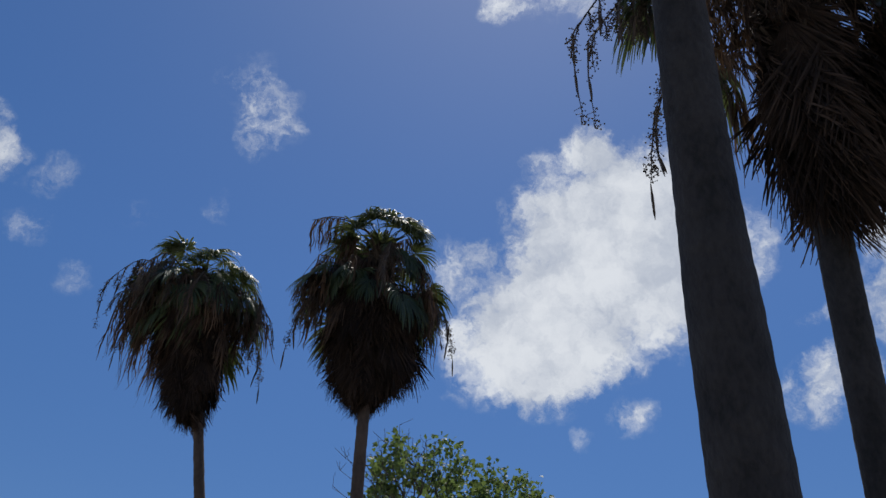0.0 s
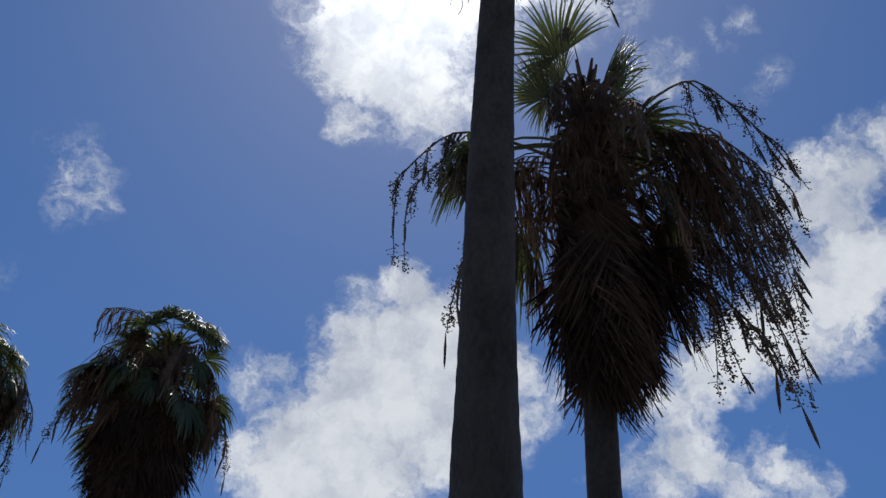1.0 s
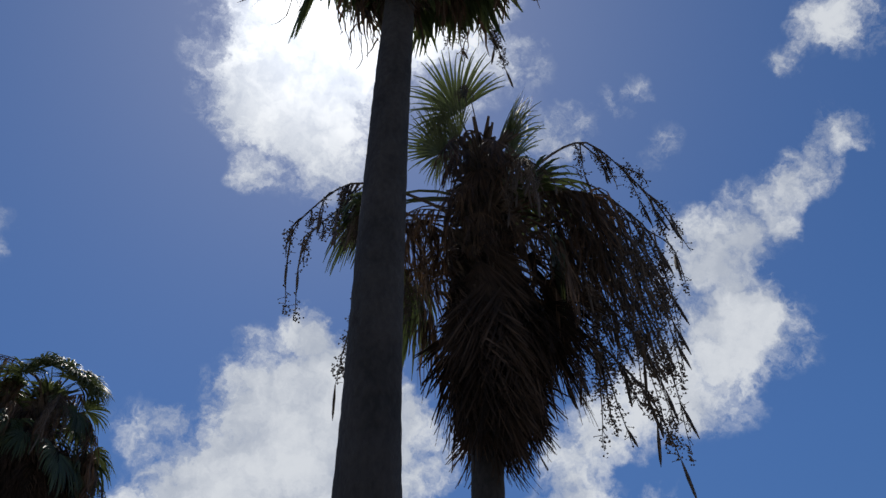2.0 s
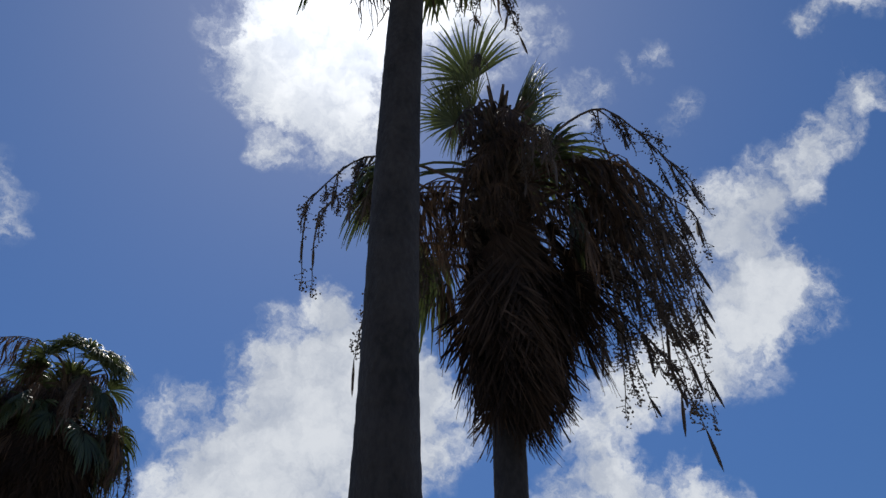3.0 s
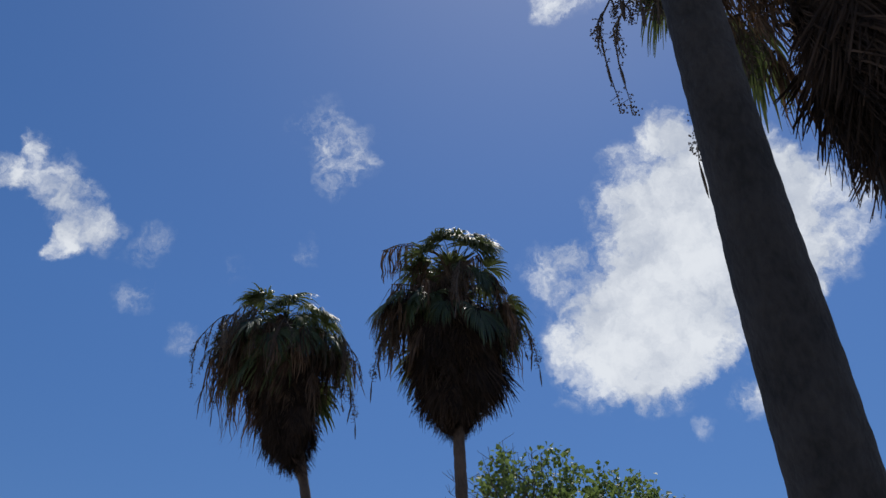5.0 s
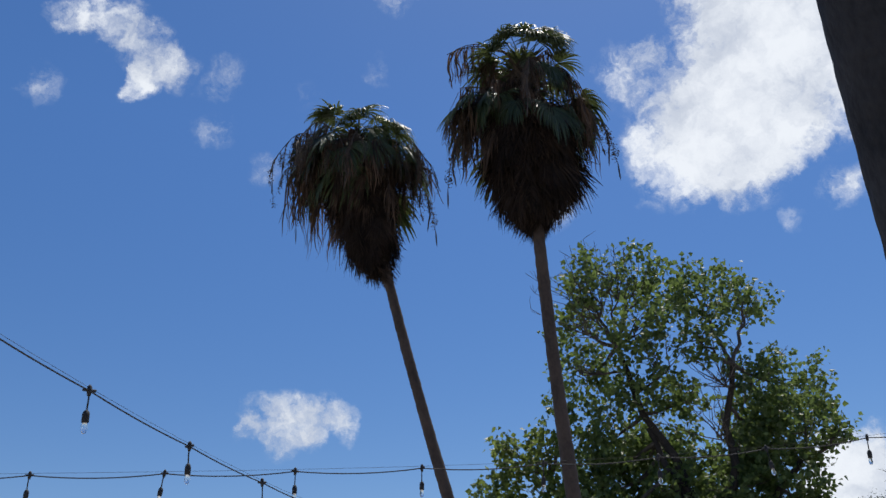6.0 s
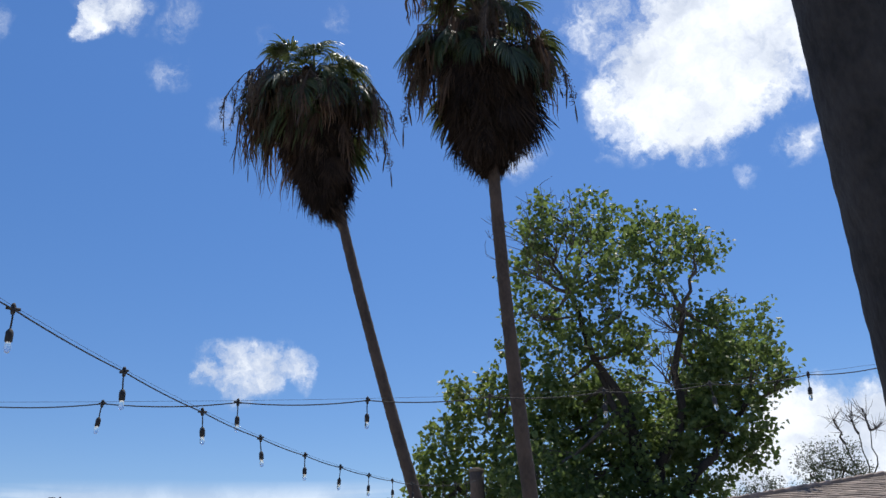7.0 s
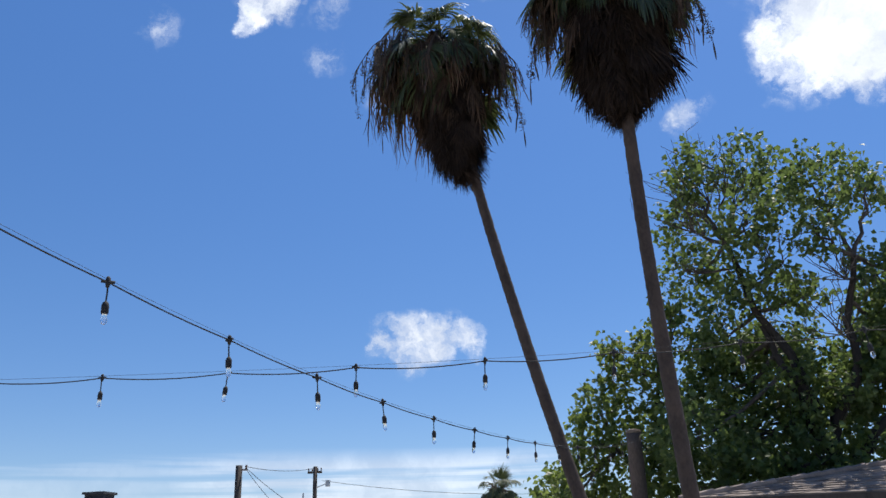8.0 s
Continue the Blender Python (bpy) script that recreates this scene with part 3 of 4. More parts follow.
palm("leaning fan palm with a slender trunk and shaggy brown skirt", AXIS_F1, lambda z: 0.0745 + 0.0028 * (7 - z), 9.68, BARK_FAR,
     {"knob": (14, -0.05, 0.35, 0.88), "bough": (16, 0.0, 0.45, 1.0), "side": (4, 0.3, 0.6, 0.9), "ribbon": (30, 0.1, 0.9, 0.9), "tassel": (7, 0.2, 0.7, 0.8),
      "drape": (8, 0.3, 0.8, 0.95), "wilt": (8, 0.3, 0.8, 0.9), "hang": (14, 0.3, 1.2, 0.9)}, 0.98, 3,
     [(190, 0.4, 1, 0.8), (170, 0.5, 2, 0.85), (340, 0.5, 1, 0.8), (20, 0.6, 2, 0.9), (270, 0.4, 2, 0.8), (230, 0.4, 1, 0.9), (180, 0.3, 0, 0.85)], 0.06, 24,
     [("ribbon", 9, 145, 215, 0.3, 0.8, 1.22), ("bough", 3, 150, 210, 0.2, 0.5, 1.05), ("ribbon", 5, -35, 35, 0.3, 0.6, 0.92), ("bough", 4, -40, 40, 0.0, 0.4, 1.0), ("knob", 7, 0, 360, -0.2, 0.0, 0.72), ("bough", 4, 190, 350, -0.1, 0.1, 0.8)], 1.6,
     [(46, 0, 360, 0.9, 1.0, 1.6, 0.85, 0.8), (34, 0, 360, 1.6, 0.85, 2.1, 0.82, 0.9), (40, 0, 360, 2.1, 0.82, 2.5, 0.64, 0.95), (14, 0, 360, 2.5, 0.5, 2.68, 0.3, 0.85), (3, 170, 215, 2.7, 0.24, 2.95, 0.2, 0.8), (10, 325, 380, 1.5, 0.9, 2.0, 0.8, 1.0)])
palm("slender fan palm with a full round skirt of dead leaves", AXIS_F2, lambda z: 0.0826 + 0.0021 * (7 - z), 9.98, BARK_FAR,
     {"crown": (3, 0.2, 0.4, 0.6), "knob": (17, -0.05, 0.45, 0.85), "bough": (16, 0.4, 1.0, 0.9), "side": (6, 0.6, 1.1, 0.9), "ribbon": (16, 0.2, 1.2, 0.9), "drape": (6, 0.5, 1.1, 1.0),
      "wilt": (8, 0.5, 1.3, 0.95), "hang": (16, 0.4, 1.5, 0.9)}, 0.92, 4,
     [(195, 1.0, 1, 0.8), (355, 1.0, 2, 0.9), (270, 0.6, 2, 0.8), (185, 1.2, 2, 0.9)], 0.06, 24,
     [("bough", 4, 150, 215, 0.75, 1.0, 1.15), ("bough", 5, -30, 35, 0.45, 0.9, 1.15), ("tassel", 3, 165, 195, 0.0, 0.25, 1.1), ("ribbon", 5, 160, 205, 0.9, 1.3, 1.2), ("ribbon", 6, -30, 30, 0.8, 1.4, 1.05), ("knob", 5, 200, 340, -0.05, 0.2, 0.8), ("ribbon", 4, 175, 200, 0.7, 1.1, 1.25)], 2.2,
     [(50, 0, 360, 1.2, 1.15, 1.8, 1.2, 0.8), (60, 0, 360, 1.8, 1.2, 2.35, 1.08, 0.95), (50, 0, 360, 2.3, 1.06, 2.7, 0.78, 0.9), (34, 0, 360, 2.7, 0.72, 3.1, 0.3, 0.8), (14, -30, 35, 1.9, 1.22, 2.4, 1.15, 1.0)])
palm("small distant fan palm with a green crown", lambda z: Vector((-4.9, 36.0, z)), lambda z: 0.16, 4.45, BARK_FAR,
     {"spear": (7, -0.1, 0.1, 0.8), "knob": (10, -0.1, 0.1, 1), "bough": (12, 0.0, 0.2, 1), "side": (8, 0.1, 0.3, 0.9), "skirt": (8, 0.1, 0.4, 0.8)}, 0.72, 5, (), 0.1, 12)


# ---------------------------------------------------------------- broadleaf trees
def leaf_cloud(rng, clumps, tips, per_tip, size, mat, name="crown", spread=0.1):
    """Leaves on short twigs round each clump: folded blades that hang from their stems."""
    v, f = [], []
    for cx, cy, cz, r in clumps:
        for _ in range(int(tips * (r / 0.6) ** 2) + 4):
            u = Vector((rng.gauss(0, 1), rng.gauss(0, 1), rng.gauss(0, 1))).normalized() * r * rng.uniform(0.35, 1.08) ** 0.6
            tip = Vector((cx, cy, cz)) + Vector((u.x, u.y * 1.15, u.z * 0.92))
            shoot = (u.normalized() + Vector((rng.gauss(0, 0.5), rng.gauss(0, 0.5), rng.uniform(0.0, 0.9)))).normalized() * spread * 2.2
            for _ in range(rng.randint(per_tip // 3, per_tip)):
                c = tip + shoot * rng.uniform(-1, 1) + Vector((rng.gauss(0, spread), rng.gauss(0, spread), rng.gauss(0, spread))) * 0.6
                long = size * rng.uniform(0.6, 1.25)
                way = Vector((rng.gauss(0, 0.7), rng.gauss(0, 0.7), rng.uniform(-1.2, 0.25))).normalized()
                across = way.cross(Vector((rng.gauss(0, 1), rng.gauss(0, 1), rng.gauss(0, 1)))).normalized()
                n = way.cross(across)
                wide, b = long * rng.uniform(0.4, 0.54), len(v)
                v += [c, c + way * long * 0.36 + across * wide + n * wide * 0.25, c + way * long * 0.5, c + way * long * 0.38 - across * wide + n * wide * 0.25,
                      c + way * long - n * long * 0.12]
                f += [(b, b + 1, b + 2), (b, b + 2, b + 3), (b + 1, b + 4, b + 2), (b + 2, b + 4, b + 3)]
    return mesh_from(name, v, f, mat)


def branch(soup, rng, a, b, r0, r1, sag=0.12, n=8):
    a, b = Vector(a), Vector(b)
    pts = []
    for i in range(n + 1):
        t = i / n
        k = math.sin(t * math.pi)
        wob = Vector((noise.noise(a * 3 + Vector((t * 4, 0, 0))), noise.noise(b * 3 + Vector((0, t * 4, 0))), 0)) * min(0.3, 0.16 * (b - a).length) * k
        pts.append(a.lerp(b, t) + wob + Vector((0, 0, 1)) * (-sag * k * (b - a).length * 0.5))
    soup.tube(pts, [r0 + (r1 - r0) * i / n for i in range(n + 1)], 7, False)
    return pts


def tree(label, base, forks, clumps, leaf, size, tips, per_tip, seed, trunk_r=0.2, twiggy=6, sprays=()):
    rng = random.Random(seed)
    base = Vector(base)
    thing = tagged(new("tree"), label, "tree")
    thing.location = base
    local = [(x - base.x, y - base.y, z - base.z, r) for x, y, z, r in clumps]
    ends = [Vector(p) - base for p in forks]
    s = Soup()
    main = branch(s, rng, (0, 0, -0.2), ends[0], trunk_r, trunk_r * 0.6, 0.05, 10)
    child("trunk", s.mesh("trunk", BARK_TREE, True), thing)
    joints = main[6:]
    for e in ends[1:]:
        s = Soup()
        pts = branch(s, rng, min(main[4:], key=lambda p: (p - e).length + abs(p.z - e.z * 0.6)), e, trunk_r * 0.55, trunk_r * 0.24, 0.1, 10)
        child("limb", s.mesh("limb", BARK_TREE, True), thing)
        joints += pts[4:]
    s = Soup()
    for x, y, z, r in local:
        c = Vector((x, y, z))
        j = min(joints, key=lambda p: (p - c).length)
        pts = branch(s, rng, j, c, 0.045, 0.016, 0.1, 6)
        for _ in range(twiggy):
            u = Vector((rng.gauss(0, 1), rng.gauss(0, 1), rng.gauss(0.5, 1))).normalized() * r * rng.uniform(0.7, 1.1)
            branch(s, rng, pts[rng.randint(3, 6)], c + u, 0.012, 0.003, 0.1, 4)
    for x, y, z, r in sprays:
        c = Vector((x, y, z)) - base
        j = min(joints, key=lambda p: (p - c).length)
        pts = branch(s, rng, j, c, 0.03, 0.012, 0.05, 6)
        for _ in range(11):
            tip = c + Vector((rng.gauss(-0.25, 0.45), rng.gauss(0, 0.4), rng.uniform(0.25, 1.1))) * r
            twig = branch(s, rng, pts[rng.randint(3, 6)], tip, 0.011, 0.004, 0.05, 5)
            for k in range(4):
                q = twig[rng.randint(1, 5)]
                branch(s, rng, q, q + Vector((rng.gauss(0, 0.35), rng.gauss(0, 0.35), rng.uniform(-0.1, 0.6))) * r * 0.5, 0.0055, 0.003, 0.05, 3)
    child("brushwood", s.mesh("brushwood", TWIG), thing, kind="stuff")
    if tips:
        child("crown", leaf_cloud(rng, local, tips, per_tip, size, leaf), thing, kind="stuff")
    return thing


tree("big leafy shade tree with dark limbs and glossy leaves", (3.6, 17.2, 0), [(3.7, 15.8, 3.1), (2.5, 15.9, 7.0), (4.5, 15.4, 6.4), (5.4, 15.4, 4.6), (2.9, 15.9, 5.4)],
     [(2.0, 15.6, 8.3, 0.58), (3.1, 16.2, 8.6, 0.66), (4.1, 15.6, 7.9, 0.71), (5.1, 15.9, 7.9, 0.55), (1.9, 16.6, 7.7, 0.61), (2.8, 15.1, 7.1, 0.67),
      (3.8, 14.8, 6.7, 0.44), (2.0, 17.1, 6.7, 0.69), (2.9, 15.6, 6.1, 0.64), (4.9, 15.7, 6.1, 0.6), (5.9, 16.6, 6.3, 0.71), (5.6, 15.4, 5.2, 0.66),
      (5.1, 16.4, 5.4, 0.75), (5.2, 15.5, 4.3, 0.66), (5.5, 15.8, 3.9, 0.43), (3.7, 16.2, 6.0, 0.45), (2.3, 16.6, 5.4, 0.79), (3.4, 17.0, 5.2, 0.76),
      (3.2, 16.1, 4.2, 0.72), (2.1, 16.8, 4.3, 0.87)] +
     [(4.4, 16.7, 4.6, 0.75), (4.2, 15.6, 4.2, 0.6), (4.6, 15.9, 4.9, 0.6), (1.5, 15.3, 3.4, 0.78), (2.7, 16.4, 3.5, 0.87), (3.7, 15.7, 3.4, 0.73), (2.4, 15.4, 2.9, 0.7), (3.4, 15.5, 2.9, 0.6), (5.9, 14.8, 4.9, 0.2), (4.7, 16.2, 3.6, 0.55),
      (1.3, 16.8, 2.8, 0.75), (2.6, 17.2, 2.6, 0.85), (3.7, 17.2, 2.6, 0.85), (4.7, 17.0, 3.0, 0.65), (1.9, 17.5, 3.5, 0.85), (3.0, 17.6, 3.9, 0.8), (2.2, 17.4, 4.8, 0.8), (3.2, 17.5, 5.0, 0.8), (4.2, 17.3, 4.0, 0.8), (5.0, 17.0, 4.6, 0.7), (5.4, 16.9, 5.4, 0.6)],
     LEAF_DEEP, 0.112, 46, 20, 21, 0.2, 9,
     [(1.9, 15.6, 8.0, 0.9), (2.5, 15.7, 8.4, 0.75), (1.85, 15.8, 7.3, 0.6), (1.8, 16.0, 6.5, 0.3), (3.3, 15.2, 6.3, 0.8), (4.2, 15.1, 5.9, 0.9), (3.9, 15.0, 5.0, 0.9)])
tree("dense bright green shrub tree behind the palms", (0.6, 17.6, 0), [(0.6, 17.2, 2.6), (0.0, 17.0, 4.0), (1.1, 16.9, 4.8)],
     [(-0.1, 16.8, 4.2, 0.58), (0.6, 16.7, 4.9, 0.58), (1.0, 16.6, 5.3, 0.46), (1.1, 16.8, 4.3, 0.58), (-0.3, 16.9, 3.6, 0.52), (0.6, 16.9, 3.6, 0.7),
      (1.4, 16.4, 5.9, 0.29), (0.2, 16.6, 5.3, 0.29), (-0.6, 17.0, 2.8, 0.6), (0.4, 17.0, 2.7, 0.8), (-1.4, 18.2, 2.6, 0.5), (-1.0, 18.0, 3.0, 0.4)],
     LEAF_LIGHT, 0.115, 44, 20, 22, 0.14)
tree("airy grey-green tree in the distance", (12.0, 27.7, 0), [(12.0, 27.7, 3.6), (12.4, 27.6, 4.8)],
     [(11.7, 27.7, 5.0, 0.75), (12.4, 27.8, 5.2, 0.7), (12.1, 27.5, 4.4, 0.8), (11.3, 27.6, 4.7, 0.45), (12.8, 27.6, 4.6, 0.5)], LEAF_GREY, 0.055, 60, 22, 23, 0.12)
tree("small dark bushy tree in the distance", (9.6, 27.8, 0), [(9.6, 27.8, 3.0), (9.9, 27.7, 3.8)],
     [(9.3, 27.8, 4.0, 0.5), (9.9, 27.8, 4.3, 0.5), (10.3, 27.7, 4.1, 0.45), (9.7, 27.7, 3.5, 0.6)], LEAF_GREY, 0.055, 70, 26, 24, 0.1)
tree("bare leafless tree with thin grey twigs", (13.2, 27.6, 0), [(13.2, 27.6, 3.6), (12.6, 27.6, 5.6), (13.5, 27.6, 6.0), (13.1, 27.6, 5.9)],
     [(12.4, 27.6, 6.4, 0.5), (12.9, 27.6, 6.5, 0.5), (13.4, 27.6, 6.7, 0.55), (13.8, 27.6, 6.1, 0.5)], LEAF_GREY, 0.1, 0, 0, 25, 0.06, 16)

# ---------------------------------------------------------------- ground
gs = Soup()
RINGS = [0.5, 3, 6, 10, 15, 22, 32, 50, 90, 200, 600, 2400]
for r in RINGS:
    for k in range(48):
        a = 2 * math.pi * k / 48
        gs.v.append(Vector((r * math.cos(a), 10 + r * math.sin(a), 0.0)))
for i in range(len(RINGS) - 1):
    for k in range(48):
        q = i * 48
        gs.f.append((q + k, q + 48 + k, q + 48 + (k + 1) % 48, q + (k + 1) % 48))
gs.f.append(tuple(range(48)))
tagged(new("ground", gs.mesh("ground", GROUND)), "dry bare earth yard reaching the horizon", "ground", kind="structure")

# ---------------------------------------------------------------- low house with a shingled hip roof
house = tagged(new("house"), "low stucco house with a weathered brown shingle hip roof", "house")
house.location = (0.95, 12.5, 0)
E0, E1, D, EAVE, RIDGE = 0.0, 15.0, 3.8, 2.3, 3.155
hs = Soup()
hs.box(E0 + 0.4, 0.4, 0, E1 - 0.4, 0.6, EAVE - 0.02)
hs.box(E0 + 0.4, D - 0.6, 0, E1 - 0.4, D - 0.4, EAVE - 0.02)
hs.box(E0 + 0.4, 0.6, 0, E0 + 0.6, D - 0.6, EAVE - 0.02)
hs.box(E1 - 0.6, 0.6, 0, E1 - 0.4, D - 0.6, EAVE - 0.02)
child("wall", hs.mesh("wall", STUCCO), house)
rs = Soup()
HIP = 6.1
top = [Vector((E0, 0, EAVE)), Vector((E1, 0, EAVE)), Vector((E1, D, EAVE)), Vector((E0, D, EAVE)), Vector((E0 + HIP, D / 2, RIDGE)), Vector((E1 - HIP, D / 2, RIDGE))]
rs.v = top + [p - Vector((0, 0, 0.12)) for p in top[:4]]
rs.f = [(0, 1, 5, 4), (1, 2, 5), (2, 3, 4, 5), (3, 0, 4), (0, 6, 7, 1), (1, 7, 8, 2), (2, 8, 9, 3), (3, 9, 6, 0), (6, 9, 8, 7)]
roof = child("roof", rs.mesh("roof", SHINGLE), house)

# shingle tabs in courses on the front and side slopes
rr = random.Random(5)
sh = Soup()


def courses(a, b, c, d, rows):
    """Tabs over the slope with the eave a-b and the ridge d-c."""
    nrm = (b - a).cross(d - a).normalized()
    for i in range(rows):
        t0, t1 = i / rows, min((i + 1.35) / rows, 1)
        l0, r0 = a.lerp(d, t0), b.lerp(c, t0)
        l1, r1 = a.lerp(d, t1), b.lerp(c, t1)
        wide = (r0 - l0).length
        x = -rr.uniform(0, 0.2)
        while x < wide:
            w = rr.uniform(0.14, 0.3)
            u0, u1 = max(x, 0) / wide, min(x + w - 0.008, wide) / wide
            x += w
            if u1 - u0 < 0.003:
                continue
            lift = rr.uniform(0.012, 0.024)
            q = len(sh.v)
            jag = rr.uniform(-0.02, 0.02) / max((l1 - l0).length, 0.1)
            p0, p1 = l0.lerp(r0, u0) - (l1 - l0) * jag, l0.lerp(r0, u1) - (l1 - l0) * jag
            p2, p3 = l1.lerp(r1, u1), l1.lerp(r1, u0)
            sh.v += [p0 + nrm * 0.003, p1 + nrm * 0.003, p0 + nrm * lift, p1 + nrm * lift, p2 + nrm * 0.005, p3 + nrm * 0.005]
            sh.f += [(q, q + 1, q + 3, q + 2), (q + 2, q + 3, q + 4, q + 5)]


courses(top[0], top[1], top[5], top[4], 25)
courses(top[3], top[0], top[4], top[4] + Vector((0, 0.001, 0)), 25)
child("shingles", sh.mesh("shingles", SHINGLE), roof, kind="stuff")
cs = Soup()
for p, q in ((top[0], top[4]), (top[4], top[5]), (top[5], top[1])):
    n = int((q - p).length / 0.22)
    for i in range(n):
        a, b = p.lerp(q, i / n), p.lerp(q, (i + 1.2) / n)
        cs.tube([a + Vector((0, 0, 0.012)), b + Vector((0, 0, 0.03))], 0.04, 6)
child("ridge_cap", cs.mesh("ridge_cap", SHINGLE), roof, kind="stuff")
fs = Soup()
fs.box(E0 - 0.03, -0.03, EAVE - 0.2, E1 + 0.03, 0.0 - 0.004, EAVE - 0.01)
child("fascia", fs.mesh("fascia", WOOD_DARK), house)


# ---------------------------------------------------------------- posts and string lights
def post(label, x, y, top_z, r, lean=(0, 0)):
    thing = tagged(new("wooden_post"), label, "post")
    thing.location = (x, y, 0)
    s = Soup()
    n = 14
    s.tube([Vector((lean[0] * (i / n - 1), lean[1] * (i / n - 1), -0.2 + (top_z + 0.2) * i / n)) for i in range(n + 1)],
           [r * (1.12 - 0.12 * i / n) * (1 + 0.03 * math.sin(i * 2.3)) for i in range(n + 1)], 18)
    child("shaft", s.mesh("shaft", WOOD_POST, True), thing)
    s = Soup()
    s.lathe([(r * 1.04, 0), (r * 1.07, 0.02), (r * 0.98, 0.05), (r * 0.6, 0.065)], 18, (0, 0, top_z + 0.002))
    child("cut_top", s.mesh("cut_top", WOOD_CUT), thing, "pale sawn top")
    return thing


post("thick brown cut trunk used as a post", 0.47, 15.25, 3.56, 0.125, (0.0, 0.0))
post("plain brown wooden post holding string lights", -6.75, 4.95, 3.2, 0.07)
post("plain brown wooden post holding string lights", 5.11, 6.95, 3.55, 0.07)
post("plain brown wooden post holding string lights", -2.74, -0.3, 3.6, 0.07)

sk = Soup()
sk.tube([(0, 0, 0.012), (0.002, 0.001, -0.045), (0, 0, -0.1)], 0.004, 6)
sk.tube([(-0.03, 0, 0.002), (0.03, 0, 0.002)], 0.0075, 6)
sk.lathe([(0.008, -0.024), (0.012, -0.004), (0.011, 0.018), (0.005, 0.028)], 8)
sk.lathe([(0.013, -0.152), (0.0165, -0.149), (0.017, -0.112), (0.013, -0.1), (0.006, -0.092)], 12)
SOCKET = sk.mesh("socket", RUBBER, True)
bk = Soup()
bk.lathe([(0.003, -0.202), (0.01, -0.197), (0.0145, -0.184), (0.015, -0.174), (0.012, -0.16), (0.01, -0.151)], 12)
BULB = bk.mesh("bulb", CLEAR_GLASS, True)


def string_light(label, place, first, last, sag):
    """A cable with hanging sockets at place(n) for whole n, a thin guide wire above it."""
    thing = tagged(new("string_light"), label, "string lights", "patio string lights")
    o = place(first)
    thing.location = o
    s, g = Soup(), Soup()
    pts, wire = [], []
    for i in range((last - first) * 8 + 1):
        n = first + i / 8
        k = n - math.floor(n)
        pts.append(place(n) - o - Vector((0, 0, sag * 4 * k * (1 - k))))
        wire.append(place(n) - o + Vector((0, 0, 0.014)))
    s.tube(pts, 0.0042, 6)
    child("cable", s.mesh("cable", RUBBER), thing)
    g.tube(wire, 0.0011, 4)
    child("guide_wire", g.mesh("guide_wire", RUBBER), thing, "thin dark guide wire")
    r = random.Random(last)
    for n in range(first + 1, last):
        k = child("socket", SOCKET, thing)
        k.location = place(n) - o
        k.rotation_euler = Euler((radians(r.uniform(-5, 5)), radians(r.uniform(-5, 5)), radians(r.uniform(0, 180))))
        b = child("bulb", BULB, k, "clear unlit glass bulb")
        b.visible_shadow = False


string_light("black patio string light with clear unlit bulbs crossing the yard",
             lambda n: Vector((-3.2 + 0.877 * n - 0.0093 * max(n - 3, 0) ** 2, 5.55 + 0.14 * n, 2.86 + (0.00061 * n ** 3 if n > 0 else 0.004 * n * n))), -4, 10, 0.024)
string_light("black patio string light with clear bulbs tied to a trunk",
             lambda n: Vector((-1.9 + 0.18 * n, 3.56 + 0.88 * n, 2.68 + (0.0125 if n < 3.3 else 0.0075) * (n - 3.3) ** 2)), -4, 13, 0.007)


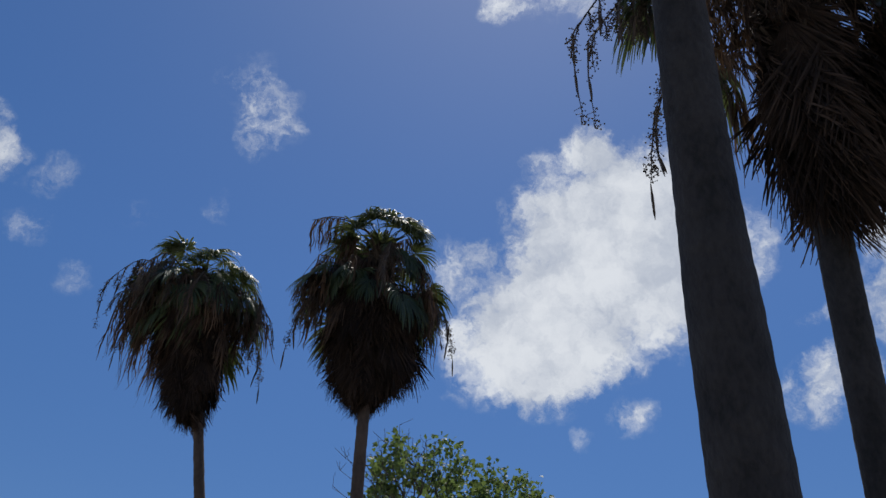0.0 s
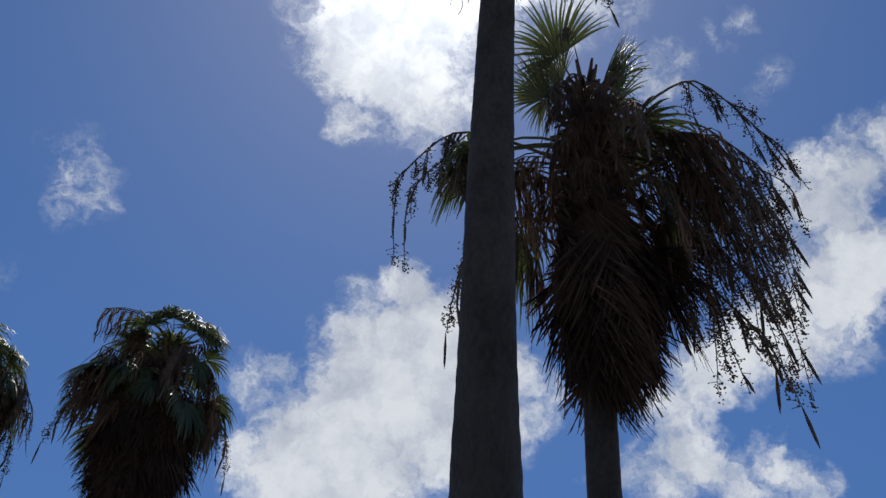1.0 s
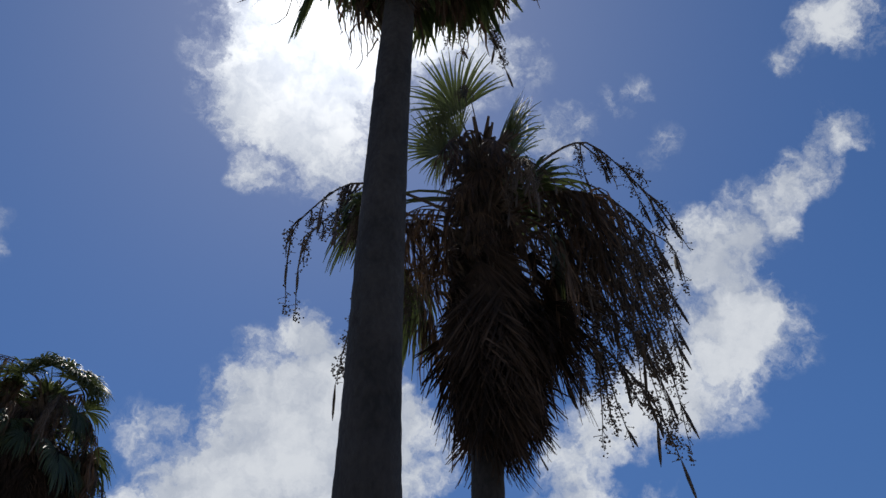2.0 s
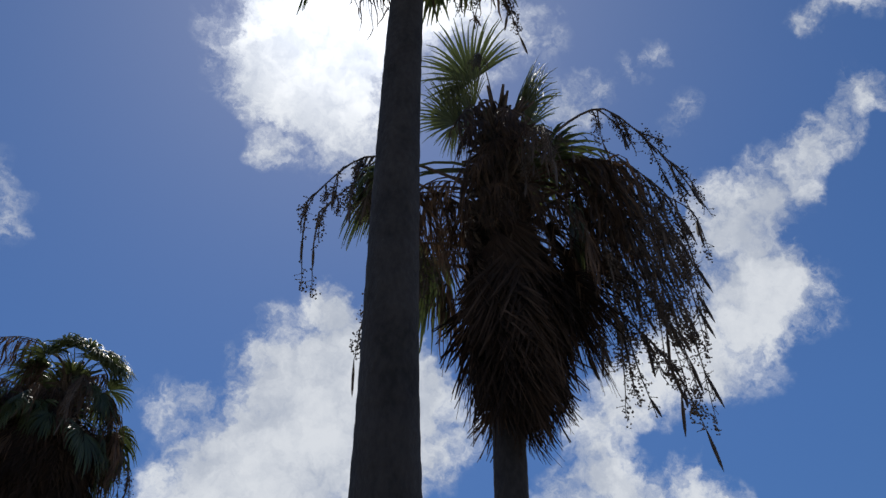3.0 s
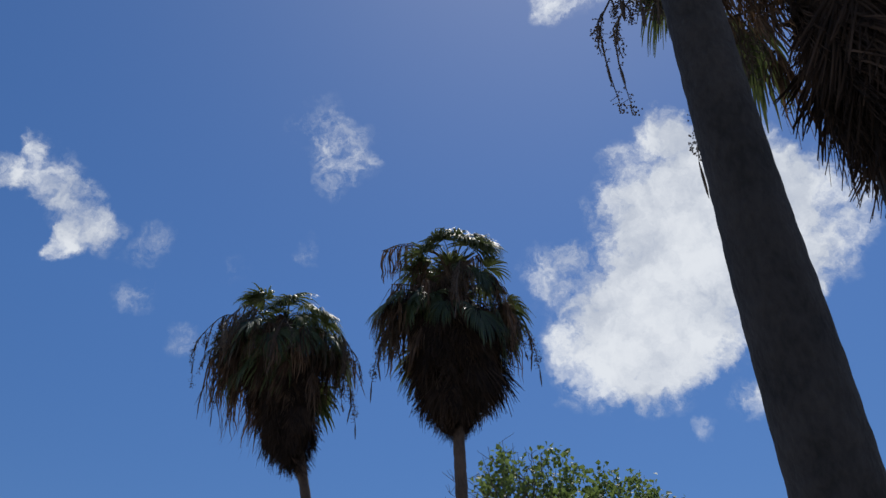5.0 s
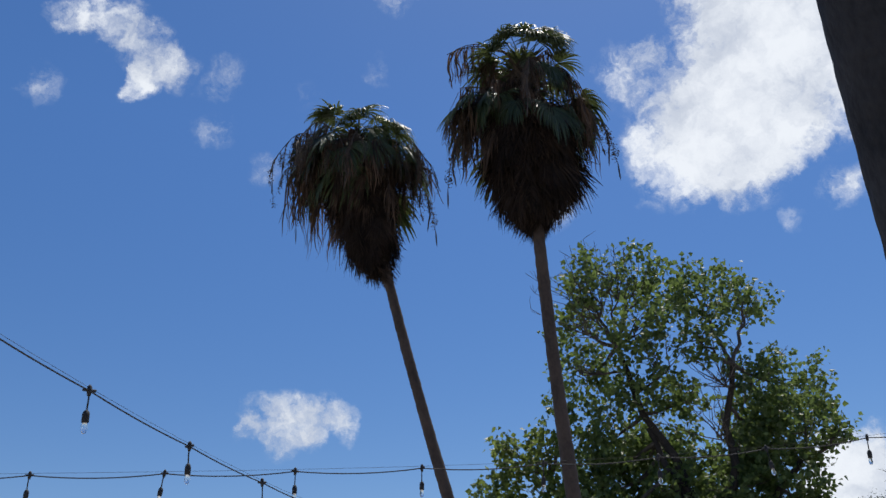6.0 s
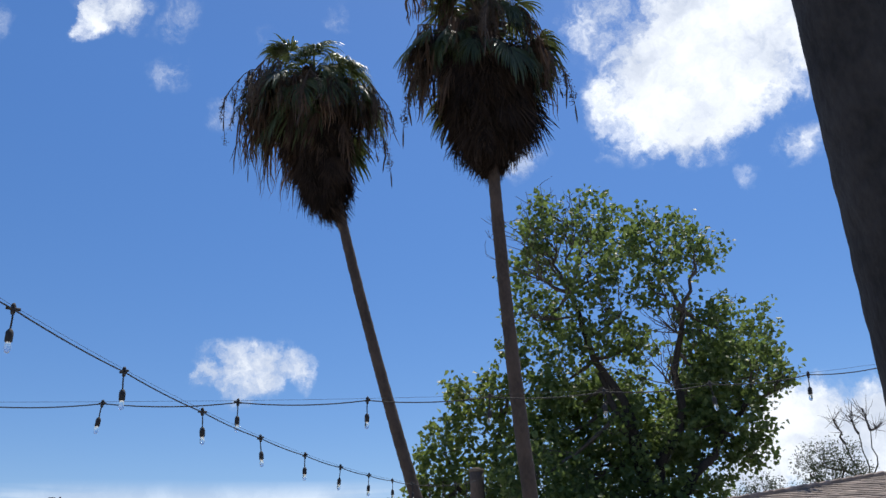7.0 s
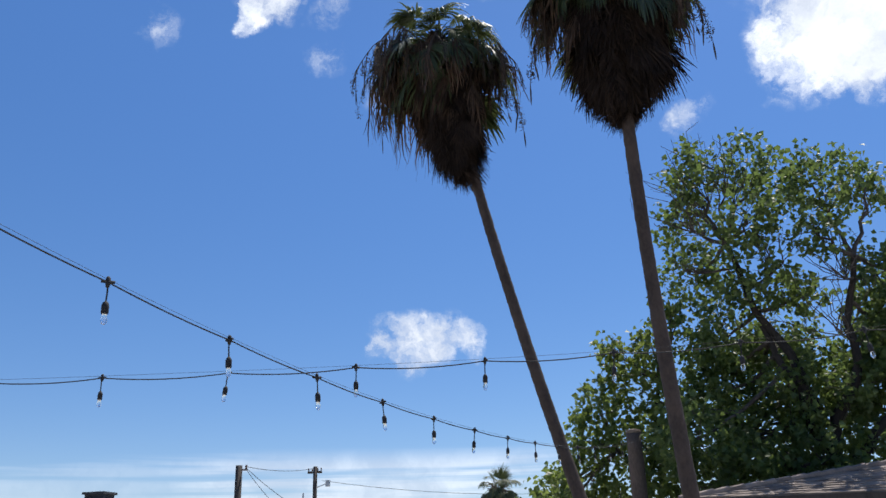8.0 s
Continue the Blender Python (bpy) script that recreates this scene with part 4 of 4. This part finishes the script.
# ---------------------------------------------------------------- distant utility poles, wires and chimney
def utility_pole(label, x, y, top_z, r, arm, can):
    thing = tagged(new("utility_pole"), label, "utility pole", "street utility poles")
    thing.location = (x, y, 0)
    s = Soup()
    s.tube([(0, 0, -0.3), (0, 0, top_z * 0.5), (0, 0, top_z)], [r * 1.2, r * 1.08, r], 12)
    child("pole", s.mesh("pole", WOOD_DARK, True), thing)
    if arm:
        s = Soup()
        s.box(-0.45, -0.06, top_z - 0.38, 0.4, 0.06, top_z - 0.26)
        child("crossarm", s.mesh("crossarm", WOOD_DARK), thing)
        for dx in (-0.4, -0.18, 0.15, 0.36):
            s = Soup()
            s.lathe([(0.02, 0), (0.05, 0.05), (0.03, 0.09), (0.05, 0.13), (0.02, 0.18)], 8, (dx, 0, top_z - 0.26))
            child("insulator", s.mesh("insulator", PORCELAIN), thing)
        s = Soup()
        s.tube([(0, 0, top_z - 1.2), (0.5, 0, top_z - 1.05), (0.8, 0, top_z - 0.95)], 0.03, 6)
        s.box(0.66, -0.08, top_z - 1.15, 0.9, 0.08, top_z - 0.8)
        child("bracket", s.mesh("bracket", STEEL), thing)
    else:
        s = Soup()
        s.lathe([(0.02, 0), (0.06, 0.05), (0.035, 0.1), (0.06, 0.15), (0.02, 0.22)], 8, (0.3, 0, top_z - 0.2))
        s.box(0, -0.03, top_z - 0.2, 0.34, 0.03, top_z - 0.14)
        child("insulator", s.mesh("insulator", PORCELAIN), thing)
    if can:
        s = Soup()
        s.lathe([(0.3, 0), (0.34, 0.05), (0.34, 1.15), (0.3, 1.22), (0.1, 1.28)], 14, (-0.62, 0, top_z - 3.0))
        s.tube([(-0.7, 0, top_z - 1.75), (-0.7, 0, top_z - 1.45)], 0.05, 6)
        s.box(-0.4, -0.05, top_z - 2.6, 0, 0.05, top_z - 2.5)
        child("transformer", s.mesh("transformer", GREY_PAINT, False), thing, "grey transformer can")
    return thing


utility_pole("dark wooden utility pole against the skyline", -14.3, 31.7, 5.36, 0.13, False, False)
utility_pole("wooden utility pole with crossarm and grey transformer", -17.4, 48.6, 7.1, 0.12, True, True)


def wire(label, a, b, sag, r=0.012):
    a, b = Vector(a), Vector(b)
    s = Soup()
    s.tube([(b - a) * (i / 16) - Vector((0, 0, sag * 4 * (i / 16) * (1 - i / 16))) for i in range(17)], r, 4)
    ob = tagged(new("power_line", s.mesh("power_line", RUBBER)), label, "cable", "overhead wires")
    ob.location = a


wire("thin black overhead wire between utility poles", (-14.0, 31.7, 5.3), (-17.55, 48.6, 7.0), 0.15)
wire("thin black service drop hanging from the pole", (-14.0, 31.7, 5.2), (-9.5, 27.0, 2.6), 0.25)
wire("thin black service drop hanging from the pole", (-14.0, 31.7, 5.25), (-8.0, 27.5, 2.4), 0.3)
wire("thin black overhead wire crossing the skyline", (-17.0, 48.6, 6.3), (6.0, 60.0, 6.6), 1.0)

chimney = tagged(new("chimney"), "dark masonry chimney with a stepped cap", "chimney")
chimney.location = (-13.05, 20.8, -0.1)
s = Soup()
s.box(-0.24, -0.24, 0, 0.24, 0.24, 3.42)
child("stack", s.mesh("stack", BRICK_DARK), chimney)
s = Soup()
s.box(-0.3, -0.3, 3.42, 0.3, 0.3, 3.5)
s.box(-0.26, -0.26, 3.5, 0.26, 0.26, 3.6)
s.box(-0.31, -0.31, 3.6, 0.31, 0.31, 3.66)
child("cap", s.mesh("cap", BRICK_DARK), chimney)
s = Soup()
s.box(-0.95, -0.2, 0, -0.245, 0.2, 3.3)
for i in range(3):
    s.box(-0.93 + i * 0.24, -0.22, 3.3, -0.78 + i * 0.24, 0.22, 3.36 + 0.03 * i)
child("shoulder", s.mesh("shoulder", BRICK_DARK), chimney)
